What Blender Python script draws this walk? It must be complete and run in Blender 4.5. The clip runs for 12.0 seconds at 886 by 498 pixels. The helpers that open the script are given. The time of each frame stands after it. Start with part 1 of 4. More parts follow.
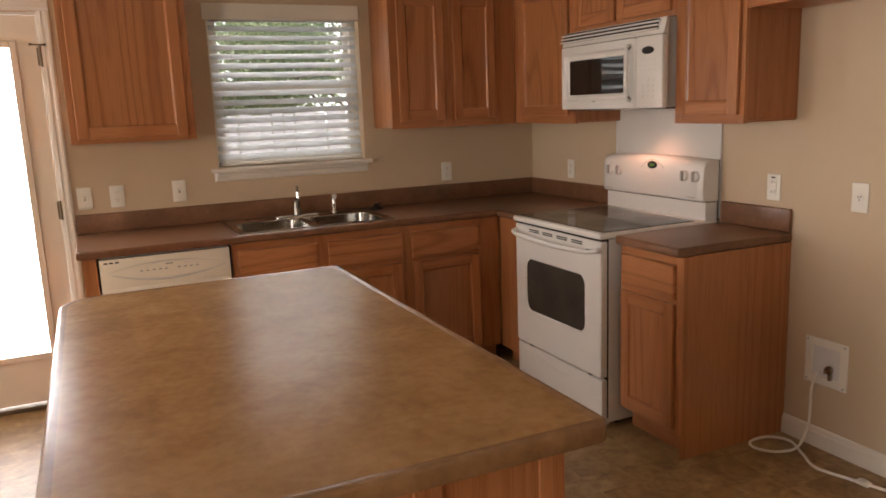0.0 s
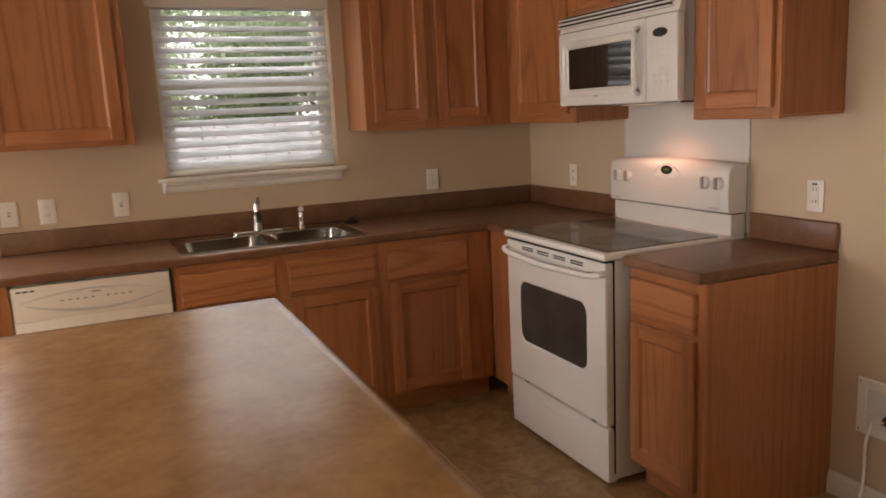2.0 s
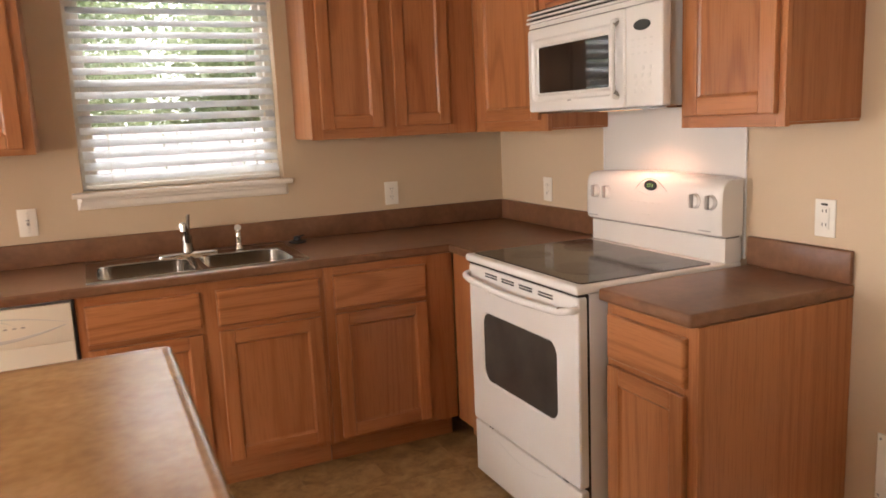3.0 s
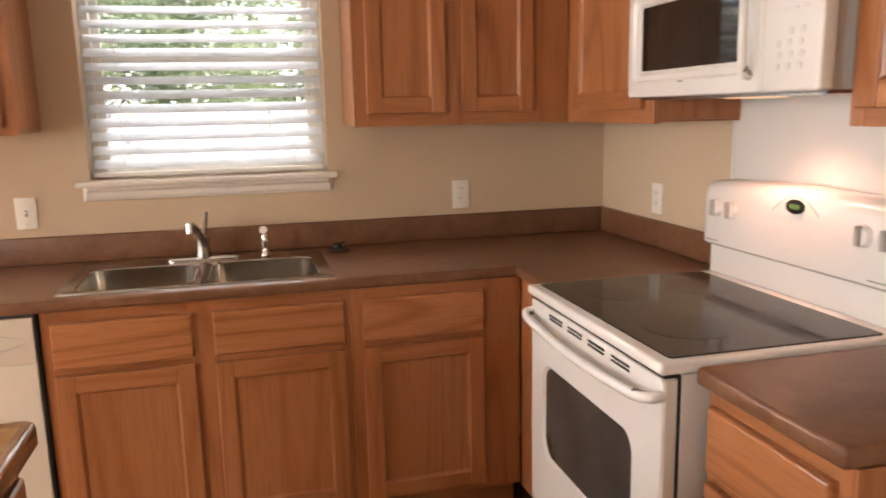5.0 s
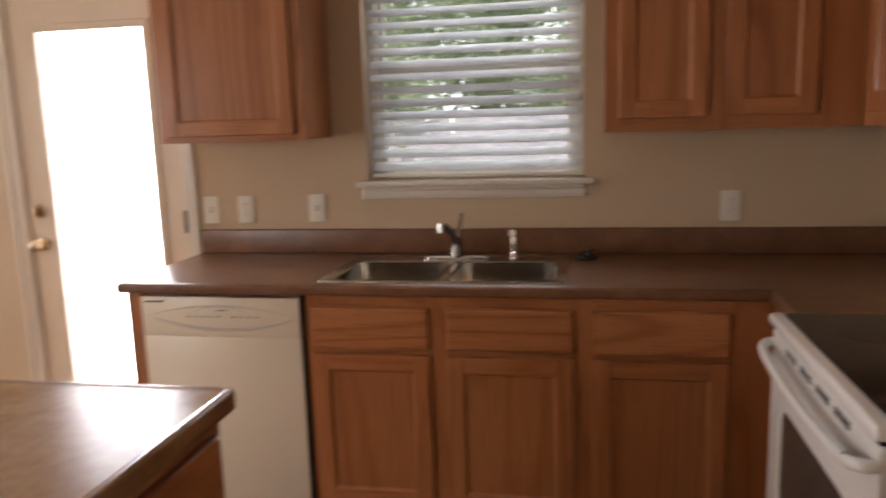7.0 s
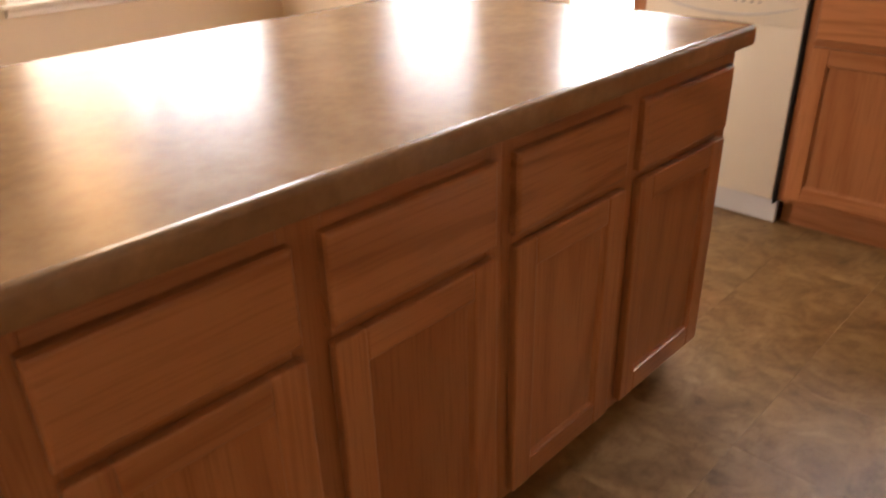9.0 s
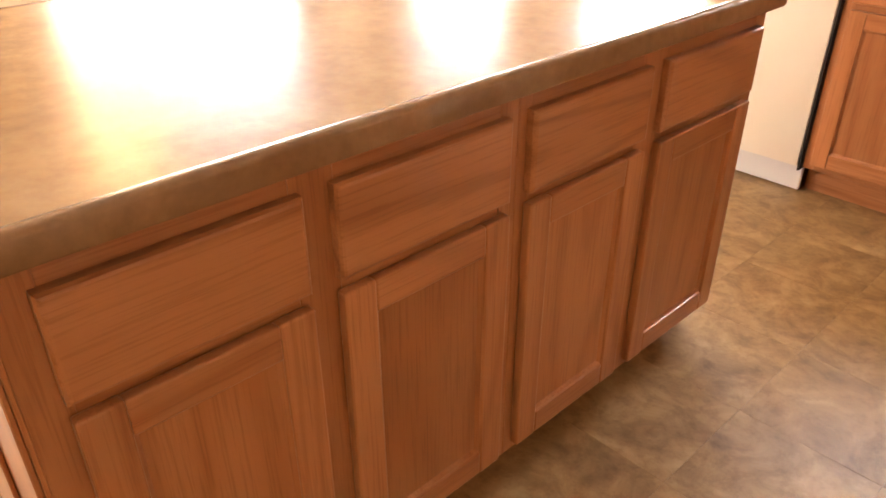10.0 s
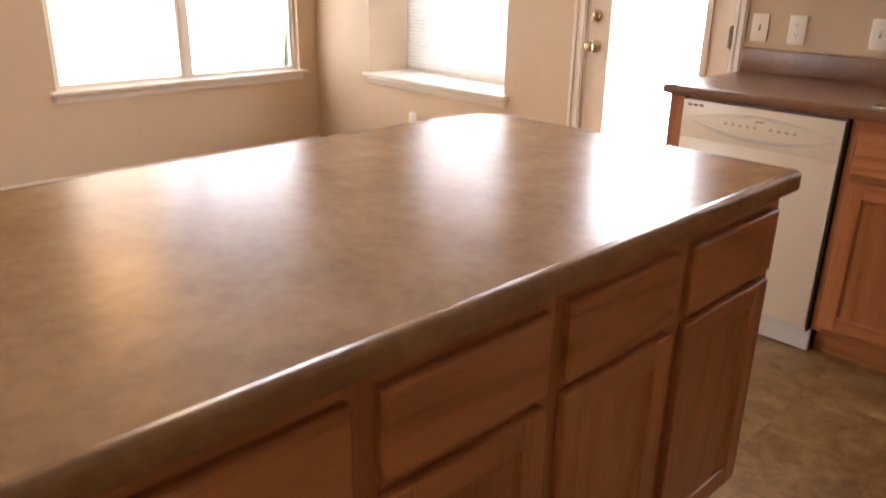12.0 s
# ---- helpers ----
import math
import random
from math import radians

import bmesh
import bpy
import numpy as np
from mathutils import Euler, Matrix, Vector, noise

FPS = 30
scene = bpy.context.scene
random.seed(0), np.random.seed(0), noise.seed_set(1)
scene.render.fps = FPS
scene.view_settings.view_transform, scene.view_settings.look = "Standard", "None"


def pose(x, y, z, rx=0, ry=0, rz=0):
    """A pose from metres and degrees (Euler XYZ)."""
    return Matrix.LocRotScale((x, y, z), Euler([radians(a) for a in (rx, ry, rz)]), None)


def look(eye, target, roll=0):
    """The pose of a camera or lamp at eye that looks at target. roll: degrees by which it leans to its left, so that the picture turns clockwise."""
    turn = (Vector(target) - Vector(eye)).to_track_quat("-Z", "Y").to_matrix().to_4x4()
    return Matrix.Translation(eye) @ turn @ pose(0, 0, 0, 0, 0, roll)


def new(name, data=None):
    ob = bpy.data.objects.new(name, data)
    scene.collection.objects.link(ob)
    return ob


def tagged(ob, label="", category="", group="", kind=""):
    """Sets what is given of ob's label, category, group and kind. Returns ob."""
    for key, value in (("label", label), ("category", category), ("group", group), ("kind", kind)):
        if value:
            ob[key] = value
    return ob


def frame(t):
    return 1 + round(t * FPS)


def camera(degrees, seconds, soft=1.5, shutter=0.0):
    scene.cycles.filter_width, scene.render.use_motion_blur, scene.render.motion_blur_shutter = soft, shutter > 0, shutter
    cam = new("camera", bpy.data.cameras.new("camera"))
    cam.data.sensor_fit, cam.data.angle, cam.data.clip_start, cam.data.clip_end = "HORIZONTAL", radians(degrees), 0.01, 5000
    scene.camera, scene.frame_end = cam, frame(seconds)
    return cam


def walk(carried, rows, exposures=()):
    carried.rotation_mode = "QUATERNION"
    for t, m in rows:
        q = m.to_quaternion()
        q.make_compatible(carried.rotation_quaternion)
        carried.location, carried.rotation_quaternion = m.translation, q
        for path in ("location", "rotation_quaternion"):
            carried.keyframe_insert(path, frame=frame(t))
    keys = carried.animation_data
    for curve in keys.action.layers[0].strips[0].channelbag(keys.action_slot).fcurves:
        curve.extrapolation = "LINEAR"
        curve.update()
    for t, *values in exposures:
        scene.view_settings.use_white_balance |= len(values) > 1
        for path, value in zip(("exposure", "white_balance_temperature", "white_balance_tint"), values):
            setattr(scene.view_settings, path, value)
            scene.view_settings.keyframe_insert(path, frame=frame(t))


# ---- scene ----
cam = camera(60.6, 12.0, soft=1.65, shutter=0.6)
PATH = [
    (0, (-2.723, -4.413, 1.506), (-1.901, -2.627, 1.137), -2.2),
    (0.5, (-2.634, -4.35, 1.485), (-1.857, -2.544, 1.121), -2.5),
    (1, (-2.537, -4.265, 1.439), (-1.788, -2.442, 1.098), -2.6),
    (1.5, (-2.44, -4.127, 1.461), (-1.687, -2.309, 1.106), -2.8),
    (2, (-2.338, -3.96, 1.463), (-1.548, -2.157, 1.11), -2.8),
    (2.5, (-2.182, -3.785, 1.453), (-1.366, -1.991, 1.112), -2.7),
    (2.7, (-2.12, -3.714, 1.452), (-1.296, -1.922, 1.116), -2.6),
    (4.3, (-1.662, -3.169, 1.433), (-0.921, -1.34, 1.107), -1.1),
    (4.5, (-1.617, -3.113, 1.439), (-0.931, -1.264, 1.107), -1.1),
    (5, (-1.499, -3.022, 1.441), (-1.012, -1.115, 1.081), -1.2),
    (5.5, (-1.432, -2.977, 1.455), (-1.086, -1.043, 1.082), -1.0),
    (6, (-1.322, -2.976, 1.472), (-1.104, -1.023, 1.103), -0.9),
    (6.5, (-1.248, -2.952, 1.481), (-1.25, -0.985, 1.12), -1.2),
    (7, (-1.179, -2.998, 1.445), (-1.552, -1.062, 1.112), -1.8),
    (7.5, (-1.291, -3.082, 1.379), (-1.947, -1.234, 0.982), -0.9),
    (7.7, (-1.332, -3.139, 1.356), (-2.094, -1.348, 0.897), -0.3),
    (9.3, (-1.187, -3.304, 1.231), (-2.464, -2.102, 0.269), -2.0),
    (9.5, (-1.192, -3.304, 1.228), (-2.452, -2.107, 0.239), -1.4),
    (10, (-1.187, -3.294, 1.247), (-2.442, -2.109, 0.236), -0.2),
    (10.5, (-1.198, -3.288, 1.263), (-2.469, -2.085, 0.297), 0.7),
    (11, (-1.212, -3.293, 1.281), (-2.51, -2.064, 0.384), 0.7),
    (11.5, (-1.246, -3.303, 1.301), (-2.56, -2.032, 0.489), 1.3),
    (12, (-1.274, -3.316, 1.329), (-2.616, -2.01, 0.627), 1.0),
]
EXPOSURES = [(0, 0.45, 6830, 16), (1.5, 0.45, 6780, 16), (2, 0.45, 6770, 16), (2.5, 1.12, 6750, 16), (4.5, 1.32, 6580, 16), (5.5, 1.41, 6520, 16), (6, 1.41, 6500, 16), (6.5, 1.27, 6480, 16), (7, 0.37, 6360, 16), (7.5, -0.73, 6230, 16), (9.5, 1.80, 7000, 16), (10, 2.15, 6940, 16), (10.5, 2.12, 6880, 16), (11, 1.85, 6720, 16), (11.5, 1.42, 6560, 16), (12, 0.79, 6400, 16)]
walk(cam, [(t, look(eye, target, roll)) for t, eye, target, roll in PATH], exposures=EXPOSURES)

# ---- light, sky and exposure ----
world = bpy.data.worlds.new("sky")
scene.world = world
world.use_nodes = True
wn = world.node_tree.nodes
sky = wn.new("ShaderNodeTexSky")
sky.sky_type, sky.sun_disc = "NISHITA", False
sky.sun_elevation, sky.sun_rotation = radians(52), radians(160)
wn["Background"].inputs["Strength"].default_value = 0.15
world.node_tree.links.new(sky.outputs["Color"], wn["Background"].inputs["Color"])
sun = new("sun", bpy.data.lights.new("sun", "SUN"))
sun.data.energy, sun.data.angle, sun.data.color = 5.0, radians(0.5), (1.0, 0.95, 0.86)
sun.matrix_world = look((5, -12, 19), (0, 2.0, 0))


def opening_lamp(name, eye, target, w, h, watts, colour=(1, 1, 1)):
    lamp = new(name, bpy.data.lights.new(name, "AREA"))
    lamp.data.shape, lamp.data.size, lamp.data.size_y = "RECTANGLE", w, h
    lamp.data.energy, lamp.data.color = watts, colour
    lamp.matrix_world = look(eye, target)
    return lamp


XL, YS, CEIL = -6.05, -7.0, 2.44
opening_lamp("door_daylight", (-3.38, 0.30, 1.05), (-3.38, -1, 1.05), 1.15, 2.1, 66, (1, 0.99, 0.98))
opening_lamp("west_daylight", (XL - 0.45, -0.50, 1.26), (-3, -0.50, 0.6), 1.15, 1.95, 36, (1, 0.99, 0.98))
# dimmer, warm-tinted lamp outside the southern half of the nook window
opening_lamp("west_warm_daylight", (XL - 0.45, -1.52, 1.26), (-3, -1.52, 0.6), 0.87, 1.95, 16, (1, 0.76, 0.50))
opening_lamp("nook_daylight", (-4.83, 0.62, 1.36), (-4.83, -1, 1.2), 1.35, 1.6, 42, (1, 0.99, 0.97))
# fill lamp behind an opening added out of view, to brighten the kitchen
opening_lamp("added_west_fill", (XL - 0.45, -5.1, 1.35), (-3, -5.1, 0.2), 1.6, 1.6, 74, (1, 0.97, 0.92))
opening_lamp("sink_window_daylight", (-1.62, 0.80, 2.62), (-1.62, -0.1, 1.55), 1.1, 0.6, 20, (0.97, 0.99, 1))
hood = new("hood_lamp", bpy.data.lights.new("hood_lamp", "SPOT"))
hood.data.energy, hood.data.color, hood.data.shadow_soft_size = 5.5, (1.0, 0.50, 0.33), 0.03
hood.data.spot_size, hood.data.spot_blend = radians(122), 0.9
hood.matrix_world = look((-0.20, -1.34, 1.452), (-0.17, -1.34, 0))


# ---- materials ----
def nodes_of(name):
    m = bpy.data.materials.new(name)
    m.use_nodes = True
    nt = m.node_tree
    return m, nt, nt.nodes["Principled BSDF"]


def link(nt, a, b):
    nt.links.new(a, b)


def add_node(nt, kind, **values):
    n = nt.nodes.new(kind)
    for key, value in values.items():
        n.inputs[key].default_value = value
    return n


def coords(nt, scale=(1, 1, 1), randomise=True):
    tc = nt.nodes.new("ShaderNodeTexCoord")
    mp = nt.nodes.new("ShaderNodeMapping")
    mp.inputs["Scale"].default_value = scale
    if randomise:
        oi = nt.nodes.new("ShaderNodeObjectInfo")
        mul = nt.nodes.new("ShaderNodeVectorMath")
        mul.operation = "MULTIPLY_ADD"
        comb = nt.nodes.new("ShaderNodeCombineXYZ")
        for i in range(3):
            link(nt, oi.outputs["Random"], comb.inputs[i])
        link(nt, comb.outputs[0], mul.inputs[0])
        mul.inputs[1].default_value = (7.3, 11.1, 5.7)
        link(nt, tc.outputs["Object"], mul.inputs[2])
        link(nt, mul.outputs[0], mp.inputs["Vector"])
    else:
        link(nt, tc.outputs["Object"], mp.inputs["Vector"])
    return mp.outputs["Vector"]


def ramp(nt, fac, stops):
    r = nt.nodes.new("ShaderNodeValToRGB")
    els = r.color_ramp.elements
    while len(els) < len(stops):
        els.new(0.5)
    for e, (p, c) in zip(els, stops):
        e.position, e.color = p, (*c, 1)
    link(nt, fac, r.inputs["Fac"])
    return r.outputs["Color"]


def mix(nt, a, b, fac, mode="MIX"):
    m = nt.nodes.new("ShaderNodeMix")
    m.data_type, m.blend_type = "RGBA", mode
    if isinstance(fac, (int, float)):
        m.inputs["Factor"].default_value = fac
    else:
        link(nt, fac, m.inputs["Factor"])
    for sock, v in ((m.inputs["A"], a), (m.inputs["B"], b)):
        if isinstance(v, tuple):
            sock.default_value = (*v, 1)
        else:
            link(nt, v, sock)
    return m.outputs["Result"]


def bump(nt, bsdf, height, strength, distance):
    b = add_node(nt, "ShaderNodeBump", Strength=strength, Distance=distance)
    link(nt, height, b.inputs["Height"])
    link(nt, b.outputs["Normal"], bsdf.inputs["Normal"])


def painted(name, colour, rough, grain=300.0, depth=0.0006, vary=0.06, metal=0.0, blotch=2.0, rough_vary=0.08):
    """A plain coated surface with a fine texture and faint blotches."""
    m, nt, b = nodes_of(name)
    v = coords(nt)
    big = add_node(nt, "ShaderNodeTexNoise", Scale=blotch, Detail=4.0)
    fine = add_node(nt, "ShaderNodeTexNoise", Scale=grain, Detail=3.0)
    link(nt, v, big.inputs["Vector"])
    link(nt, v, fine.inputs["Vector"])
    dark = tuple(c * (1 - vary) for c in colour)
    light = tuple(min(1, c * (1 + vary)) for c in colour)
    link(nt, ramp(nt, big.outputs["Fac"], [(0.3, dark), (0.7, light)]), b.inputs["Base Color"])
    rr = add_node(nt, "ShaderNodeMapRange", **{"To Min": max(0.02, rough - rough_vary), "To Max": min(1, rough + rough_vary)})
    link(nt, big.outputs["Fac"], rr.inputs["Value"])
    link(nt, rr.outputs["Result"], b.inputs["Roughness"])
    b.inputs["Metallic"].default_value = metal
    if depth:
        bump(nt, b, fine.outputs["Fac"], 0.35, depth)
    return m


def oak(name, along, stretch=0.09, figure=0.0):
    """Stained oak: along is the axis of the grain, 0 to 2; stretch, how straight it runs; figure, how strongly the rings show."""
    m, nt, b = nodes_of(name)
    s = [1.0, 1.0, 1.0]
    s[along] = stretch
    v = coords(nt, tuple(s))
    ring = add_node(nt, "ShaderNodeTexNoise", Scale=3.0, Detail=1.0, Roughness=0.4, Distortion=0.25)
    link(nt, v, ring.inputs["Vector"])
    mul = nt.nodes.new("ShaderNodeMath")
    mul.operation = "MULTIPLY"
    mul.inputs[1].default_value = 85.0
    link(nt, ring.outputs["Fac"], mul.inputs[0])
    sn = nt.nodes.new("ShaderNodeMath")
    sn.operation = "SINE"
    link(nt, mul.outputs[0], sn.inputs[0])
    f = [1.0, 1.0, 1.0]
    f[along] = 0.03
    pv = coords(nt, tuple(f))
    pores = add_node(nt, "ShaderNodeTexNoise", Scale=210.0, Detail=3.0, Roughness=0.6)
    link(nt, pv, pores.inputs["Vector"])
    broad = add_node(nt, "ShaderNodeTexNoise", Scale=2.2, Detail=2.0)
    link(nt, pv, broad.inputs["Vector"])
    mr = add_node(nt, "ShaderNodeMapRange", **{"From Min": -1.0, "From Max": 1.0})
    link(nt, sn.outputs[0], mr.inputs["Value"])
    dark = tuple(c * (1 - 0.32 * figure) for c in (0.372, 0.142, 0.053))
    grain = ramp(nt, mr.outputs["Result"], [(0.0, dark), (0.20, (0.410, 0.165, 0.064)), (0.7, (0.440, 0.184, 0.075)), (1.0, (0.432, 0.179, 0.072))])
    tone = ramp(nt, broad.outputs["Fac"], [(0.3, (0.93, 0.92, 0.91)), (0.7, (1.0, 1.0, 1.0))])
    pore = ramp(nt, pores.outputs["Fac"], [(0.34, (0.72, 0.66, 0.61)), (0.50, (1.0, 1.0, 1.0))])
    col = mix(nt, mix(nt, grain, tone, 1.0, "MULTIPLY"), pore, 0.7, "MULTIPLY")
    each = nt.nodes.new("ShaderNodeObjectInfo")
    board = ramp(nt, each.outputs["Random"], [(0.0, (0.88, 0.86, 0.84)), (0.5, (0.98, 0.98, 0.97)), (1.0, (1.06, 1.07, 1.08))])
    col = mix(nt, col, board, 1.0, "MULTIPLY")
    link(nt, col, b.inputs["Base Color"])
    b.inputs["Roughness"].default_value = 0.28
    b.inputs["Specular IOR Level"].default_value = 0.45
    bump(nt, b, pores.outputs["Fac"], 0.25, 0.0008)
    return m


def laminate(name, dark, light, rough):
    m, nt, b = nodes_of(name)
    v = coords(nt, randomise=False)
    a = add_node(nt, "ShaderNodeTexNoise", Scale=5.5, Detail=6.0, Roughness=0.62, Distortion=0.5)
    c = add_node(nt, "ShaderNodeTexNoise", Scale=38.0, Detail=4.0, Roughness=0.6)
    for n in (a, c):
        link(nt, v, n.inputs["Vector"])
    base = ramp(nt, a.outputs["Fac"], [(0.34, dark), (0.66, light)])
    speck = ramp(nt, c.outputs["Fac"], [(0.35, (0.80, 0.78, 0.75)), (0.6, (1, 1, 1))])
    link(nt, mix(nt, base, speck, 0.7, "MULTIPLY"), b.inputs["Base Color"])
    rr = add_node(nt, "ShaderNodeMapRange", **{"To Min": rough - 0.015, "To Max": rough + 0.015})
    link(nt, a.outputs["Fac"], rr.inputs["Value"])
    link(nt, rr.outputs["Result"], b.inputs["Roughness"])
    return m


def floor_stone(name):
    m, nt, b = nodes_of(name)
    v = coords(nt)
    a = add_node(nt, "ShaderNodeTexNoise", Scale=7.5, Detail=6.0, Roughness=0.62, Distortion=0.7)
    c = add_node(nt, "ShaderNodeTexNoise", Scale=26.0, Detail=5.0, Roughness=0.65)
    for n in (a, c):
        link(nt, v, n.inputs["Vector"])
    base = ramp(nt, a.outputs["Fac"], [(0.30, (0.175, 0.100, 0.038)), (0.44, (0.275, 0.165, 0.068)), (0.56, (0.350, 0.222, 0.098)), (0.70, (0.44, 0.300, 0.148))])
    dots = ramp(nt, c.outputs["Fac"], [(0.34, (0.66, 0.60, 0.52)), (0.55, (1, 1, 1))])
    link(nt, mix(nt, base, dots, 0.75, "MULTIPLY"), b.inputs["Base Color"])
    rr = add_node(nt, "ShaderNodeMapRange", **{"To Min": 0.32, "To Max": 0.52})
    link(nt, c.outputs["Fac"], rr.inputs["Value"])
    link(nt, rr.outputs["Result"], b.inputs["Roughness"])
    bump(nt, b, c.outputs["Fac"], 0.2, 0.0012)
    return m


def glass_of(name, colour=(1, 1, 1), rough=0.0):
    m, nt, b = nodes_of(name)
    b.inputs["Base Color"].default_value = (*colour, 1)
    b.inputs["Roughness"].default_value = rough
    b.inputs["Transmission Weight"].default_value = 1.0
    b.inputs["IOR"].default_value = 1.45
    return m


def sheet(name, colour, through_share, rough=0.5):
    """A thin sheet that lets part of the light through: slats, leaves."""
    m, nt, b = nodes_of(name)
    v = coords(nt)
    n = add_node(nt, "ShaderNodeTexNoise", Scale=14.0, Detail=3.0)
    link(nt, v, n.inputs["Vector"])
    col = ramp(nt, n.outputs["Fac"], [(0.3, tuple(c * 0.85 for c in colour)), (0.7, colour)])
    link(nt, col, b.inputs["Base Color"])
    b.inputs["Roughness"].default_value = rough
    tr = nt.nodes.new("ShaderNodeBsdfTranslucent")
    link(nt, col, tr.inputs["Color"])
    ms = nt.nodes.new("ShaderNodeMixShader")
    ms.inputs[0].default_value = through_share
    link(nt, b.outputs[0], ms.inputs[1])
    link(nt, tr.outputs[0], ms.inputs[2])
    link(nt, ms.outputs[0], nt.nodes["Material Output"].inputs["Surface"])
    return m


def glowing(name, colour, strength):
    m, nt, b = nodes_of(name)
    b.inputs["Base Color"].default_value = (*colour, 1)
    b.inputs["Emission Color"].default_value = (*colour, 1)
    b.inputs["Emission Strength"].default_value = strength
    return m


WALL = painted("beige_wall_paint", (0.585, 0.457, 0.318), 0.62, grain=160, depth=0.0012, vary=0.03, blotch=1.3)
CEILING = painted("ceiling_paint", (0.76, 0.74, 0.69), 0.8, grain=90, depth=0.003, vary=0.03)
TRIM = painted("white_trim_paint", (0.76, 0.71, 0.64), 0.35, grain=220, depth=0.0003, vary=0.04)
DOORPAINT = painted("door_paint", (0.74, 0.64, 0.53), 0.4, grain=220, depth=0.0003, vary=0.03)
OAK_V, OAK_H = oak("oak_upright", 2), oak("oak_lengthwise", 0)
OAK_P = oak("oak_end_veneer", 2, 0.02)
OAK_F = oak("oak_figured_panel", 2, 0.10, 0.4)
OAK_G = oak("oak_figured_drawer", 0, 0.10, 0.4)
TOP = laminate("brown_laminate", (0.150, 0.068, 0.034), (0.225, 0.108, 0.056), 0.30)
# counter laminate made lighter and tan, to carry the island's reflected light
ISLAND_TOP = laminate("sheen_lit_laminate", (0.315, 0.170, 0.063), (0.420, 0.240, 0.101), 0.252)
# rolled edge of the island laminate, darkened because it reflects less than the top
ISLAND_EDGE = laminate("dimmed_laminate_edge", (0.215, 0.113, 0.052), (0.300, 0.170, 0.082), 0.24)
FLOOR = floor_stone("stone_look_vinyl")
JOINT = painted("floor_joint", (0.285, 0.176, 0.080), 0.45, vary=0.15)
WHITE = painted("white_enamel", (0.72, 0.70, 0.67), 0.22, grain=400, depth=0.0001, vary=0.02, rough_vary=0.04)
CREAM = painted("cream_enamel", (0.80, 0.75, 0.645), 0.31, grain=400, depth=0.0001, vary=0.02, rough_vary=0.02)
PLASTIC = painted("white_plastic", (0.80, 0.77, 0.70), 0.35, grain=300, depth=0.0001, vary=0.02)
GREY = painted("grey_side_panel", (0.70, 0.70, 0.70), 0.35, grain=300, depth=0.0002, vary=0.03)
BLACK = painted("black_plastic", (0.012, 0.012, 0.013), 0.4, depth=0.0002, vary=0.2)
# near-black filler that puts the shade of open gaps into colour
GAP_SHADE = painted("gap_shade", (0.02, 0.017, 0.015), 0.8, vary=0.1)
BLACKGLASS = painted("black_glass", (0.036, 0.030, 0.025), 0.09, depth=0, vary=0.3, blotch=6, rough_vary=0.04)
OVENGLASS = painted("oven_glass", (0.055, 0.048, 0.042), 0.12, depth=0, vary=0.25, blotch=5, rough_vary=0.04)
BURNER = painted("burner_ring", (0.020, 0.016, 0.013), 0.17, depth=0, vary=0.3, blotch=14, rough_vary=0.04)
MWGLASS = painted("microwave_glass", (0.020, 0.016, 0.013), 0.05, depth=0, vary=0.2, blotch=6, rough_vary=0.02)
for gm in (BLACKGLASS, BURNER, OVENGLASS):
    gm.node_tree.nodes["Principled BSDF"].inputs["Specular IOR Level"].default_value = 0.22
STEEL = painted("brushed_steel", (0.47, 0.46, 0.43), 0.10, grain=500, depth=0.0002, vary=0.10, metal=1.0, blotch=9, rough_vary=0.04)
CHROME = painted("chrome", (0.74, 0.74, 0.74), 0.08, depth=0, vary=0.02, metal=1.0, rough_vary=0.03)
GUNMETAL = painted("dark_metal", (0.30, 0.285, 0.26), 0.24, depth=0, vary=0.1, metal=1.0, rough_vary=0.02)
BRASS = painted("brass", (0.62, 0.50, 0.33), 0.22, depth=0, vary=0.1, metal=1.0)
BRONZE = painted("hinge_metal", (0.16, 0.12, 0.08), 0.4, depth=0, vary=0.1, metal=0.8)
SLAT = sheet("blind_slat", (0.84, 0.86, 0.86), 0.50)
MINISLAT = sheet("mini_blind_slat", (0.82, 0.81, 0.79), 0.28)
LEAF = sheet("leaf", (0.46, 0.53, 0.33), 0.6)
BARK = painted("bark", (0.16, 0.13, 0.10), 0.9, grain=30, depth=0.01, vary=0.3)
FENCE = painted("weathered_fence_wood", (0.37, 0.355, 0.37), 0.8, grain=40, depth=0.002, vary=0.2, blotch=1.2)
GRASS = painted("grass_ground", (0.08, 0.11, 0.03), 0.9, grain=60, depth=0.02, vary=0.4, blotch=1.0)
PATIO = painted("concrete_patio", (0.46, 0.44, 0.41), 0.8, grain=60, depth=0.003, vary=0.1)
PANE = glass_of("window_glass")
GREEN = glowing("green_display", (0.22, 0.42, 0.10), 0.2)
AMBER = glowing("amber_glass", (1.0, 0.54, 0.19), 4.6)
SKY_GLOW = glowing("sky_glow", (0.95, 0.98, 1.0), 0.9)
WARMLENS = glowing("lamp_lens", (1.0, 0.62, 0.32), 0.3)
# grey of the knob grips, deepened to include the shadow on them
GRIP = painted("shaded_grip_grey", (0.36, 0.34, 0.32), 0.4, depth=0, vary=0.05)
INK_AND_SHADE = painted("grey_print_and_shade", (0.30, 0.29, 0.28), 0.5, depth=0, vary=0.05)
FAINT = painted("faint_print_and_shade", (0.62, 0.605, 0.575), 0.45, depth=0, vary=0.05)


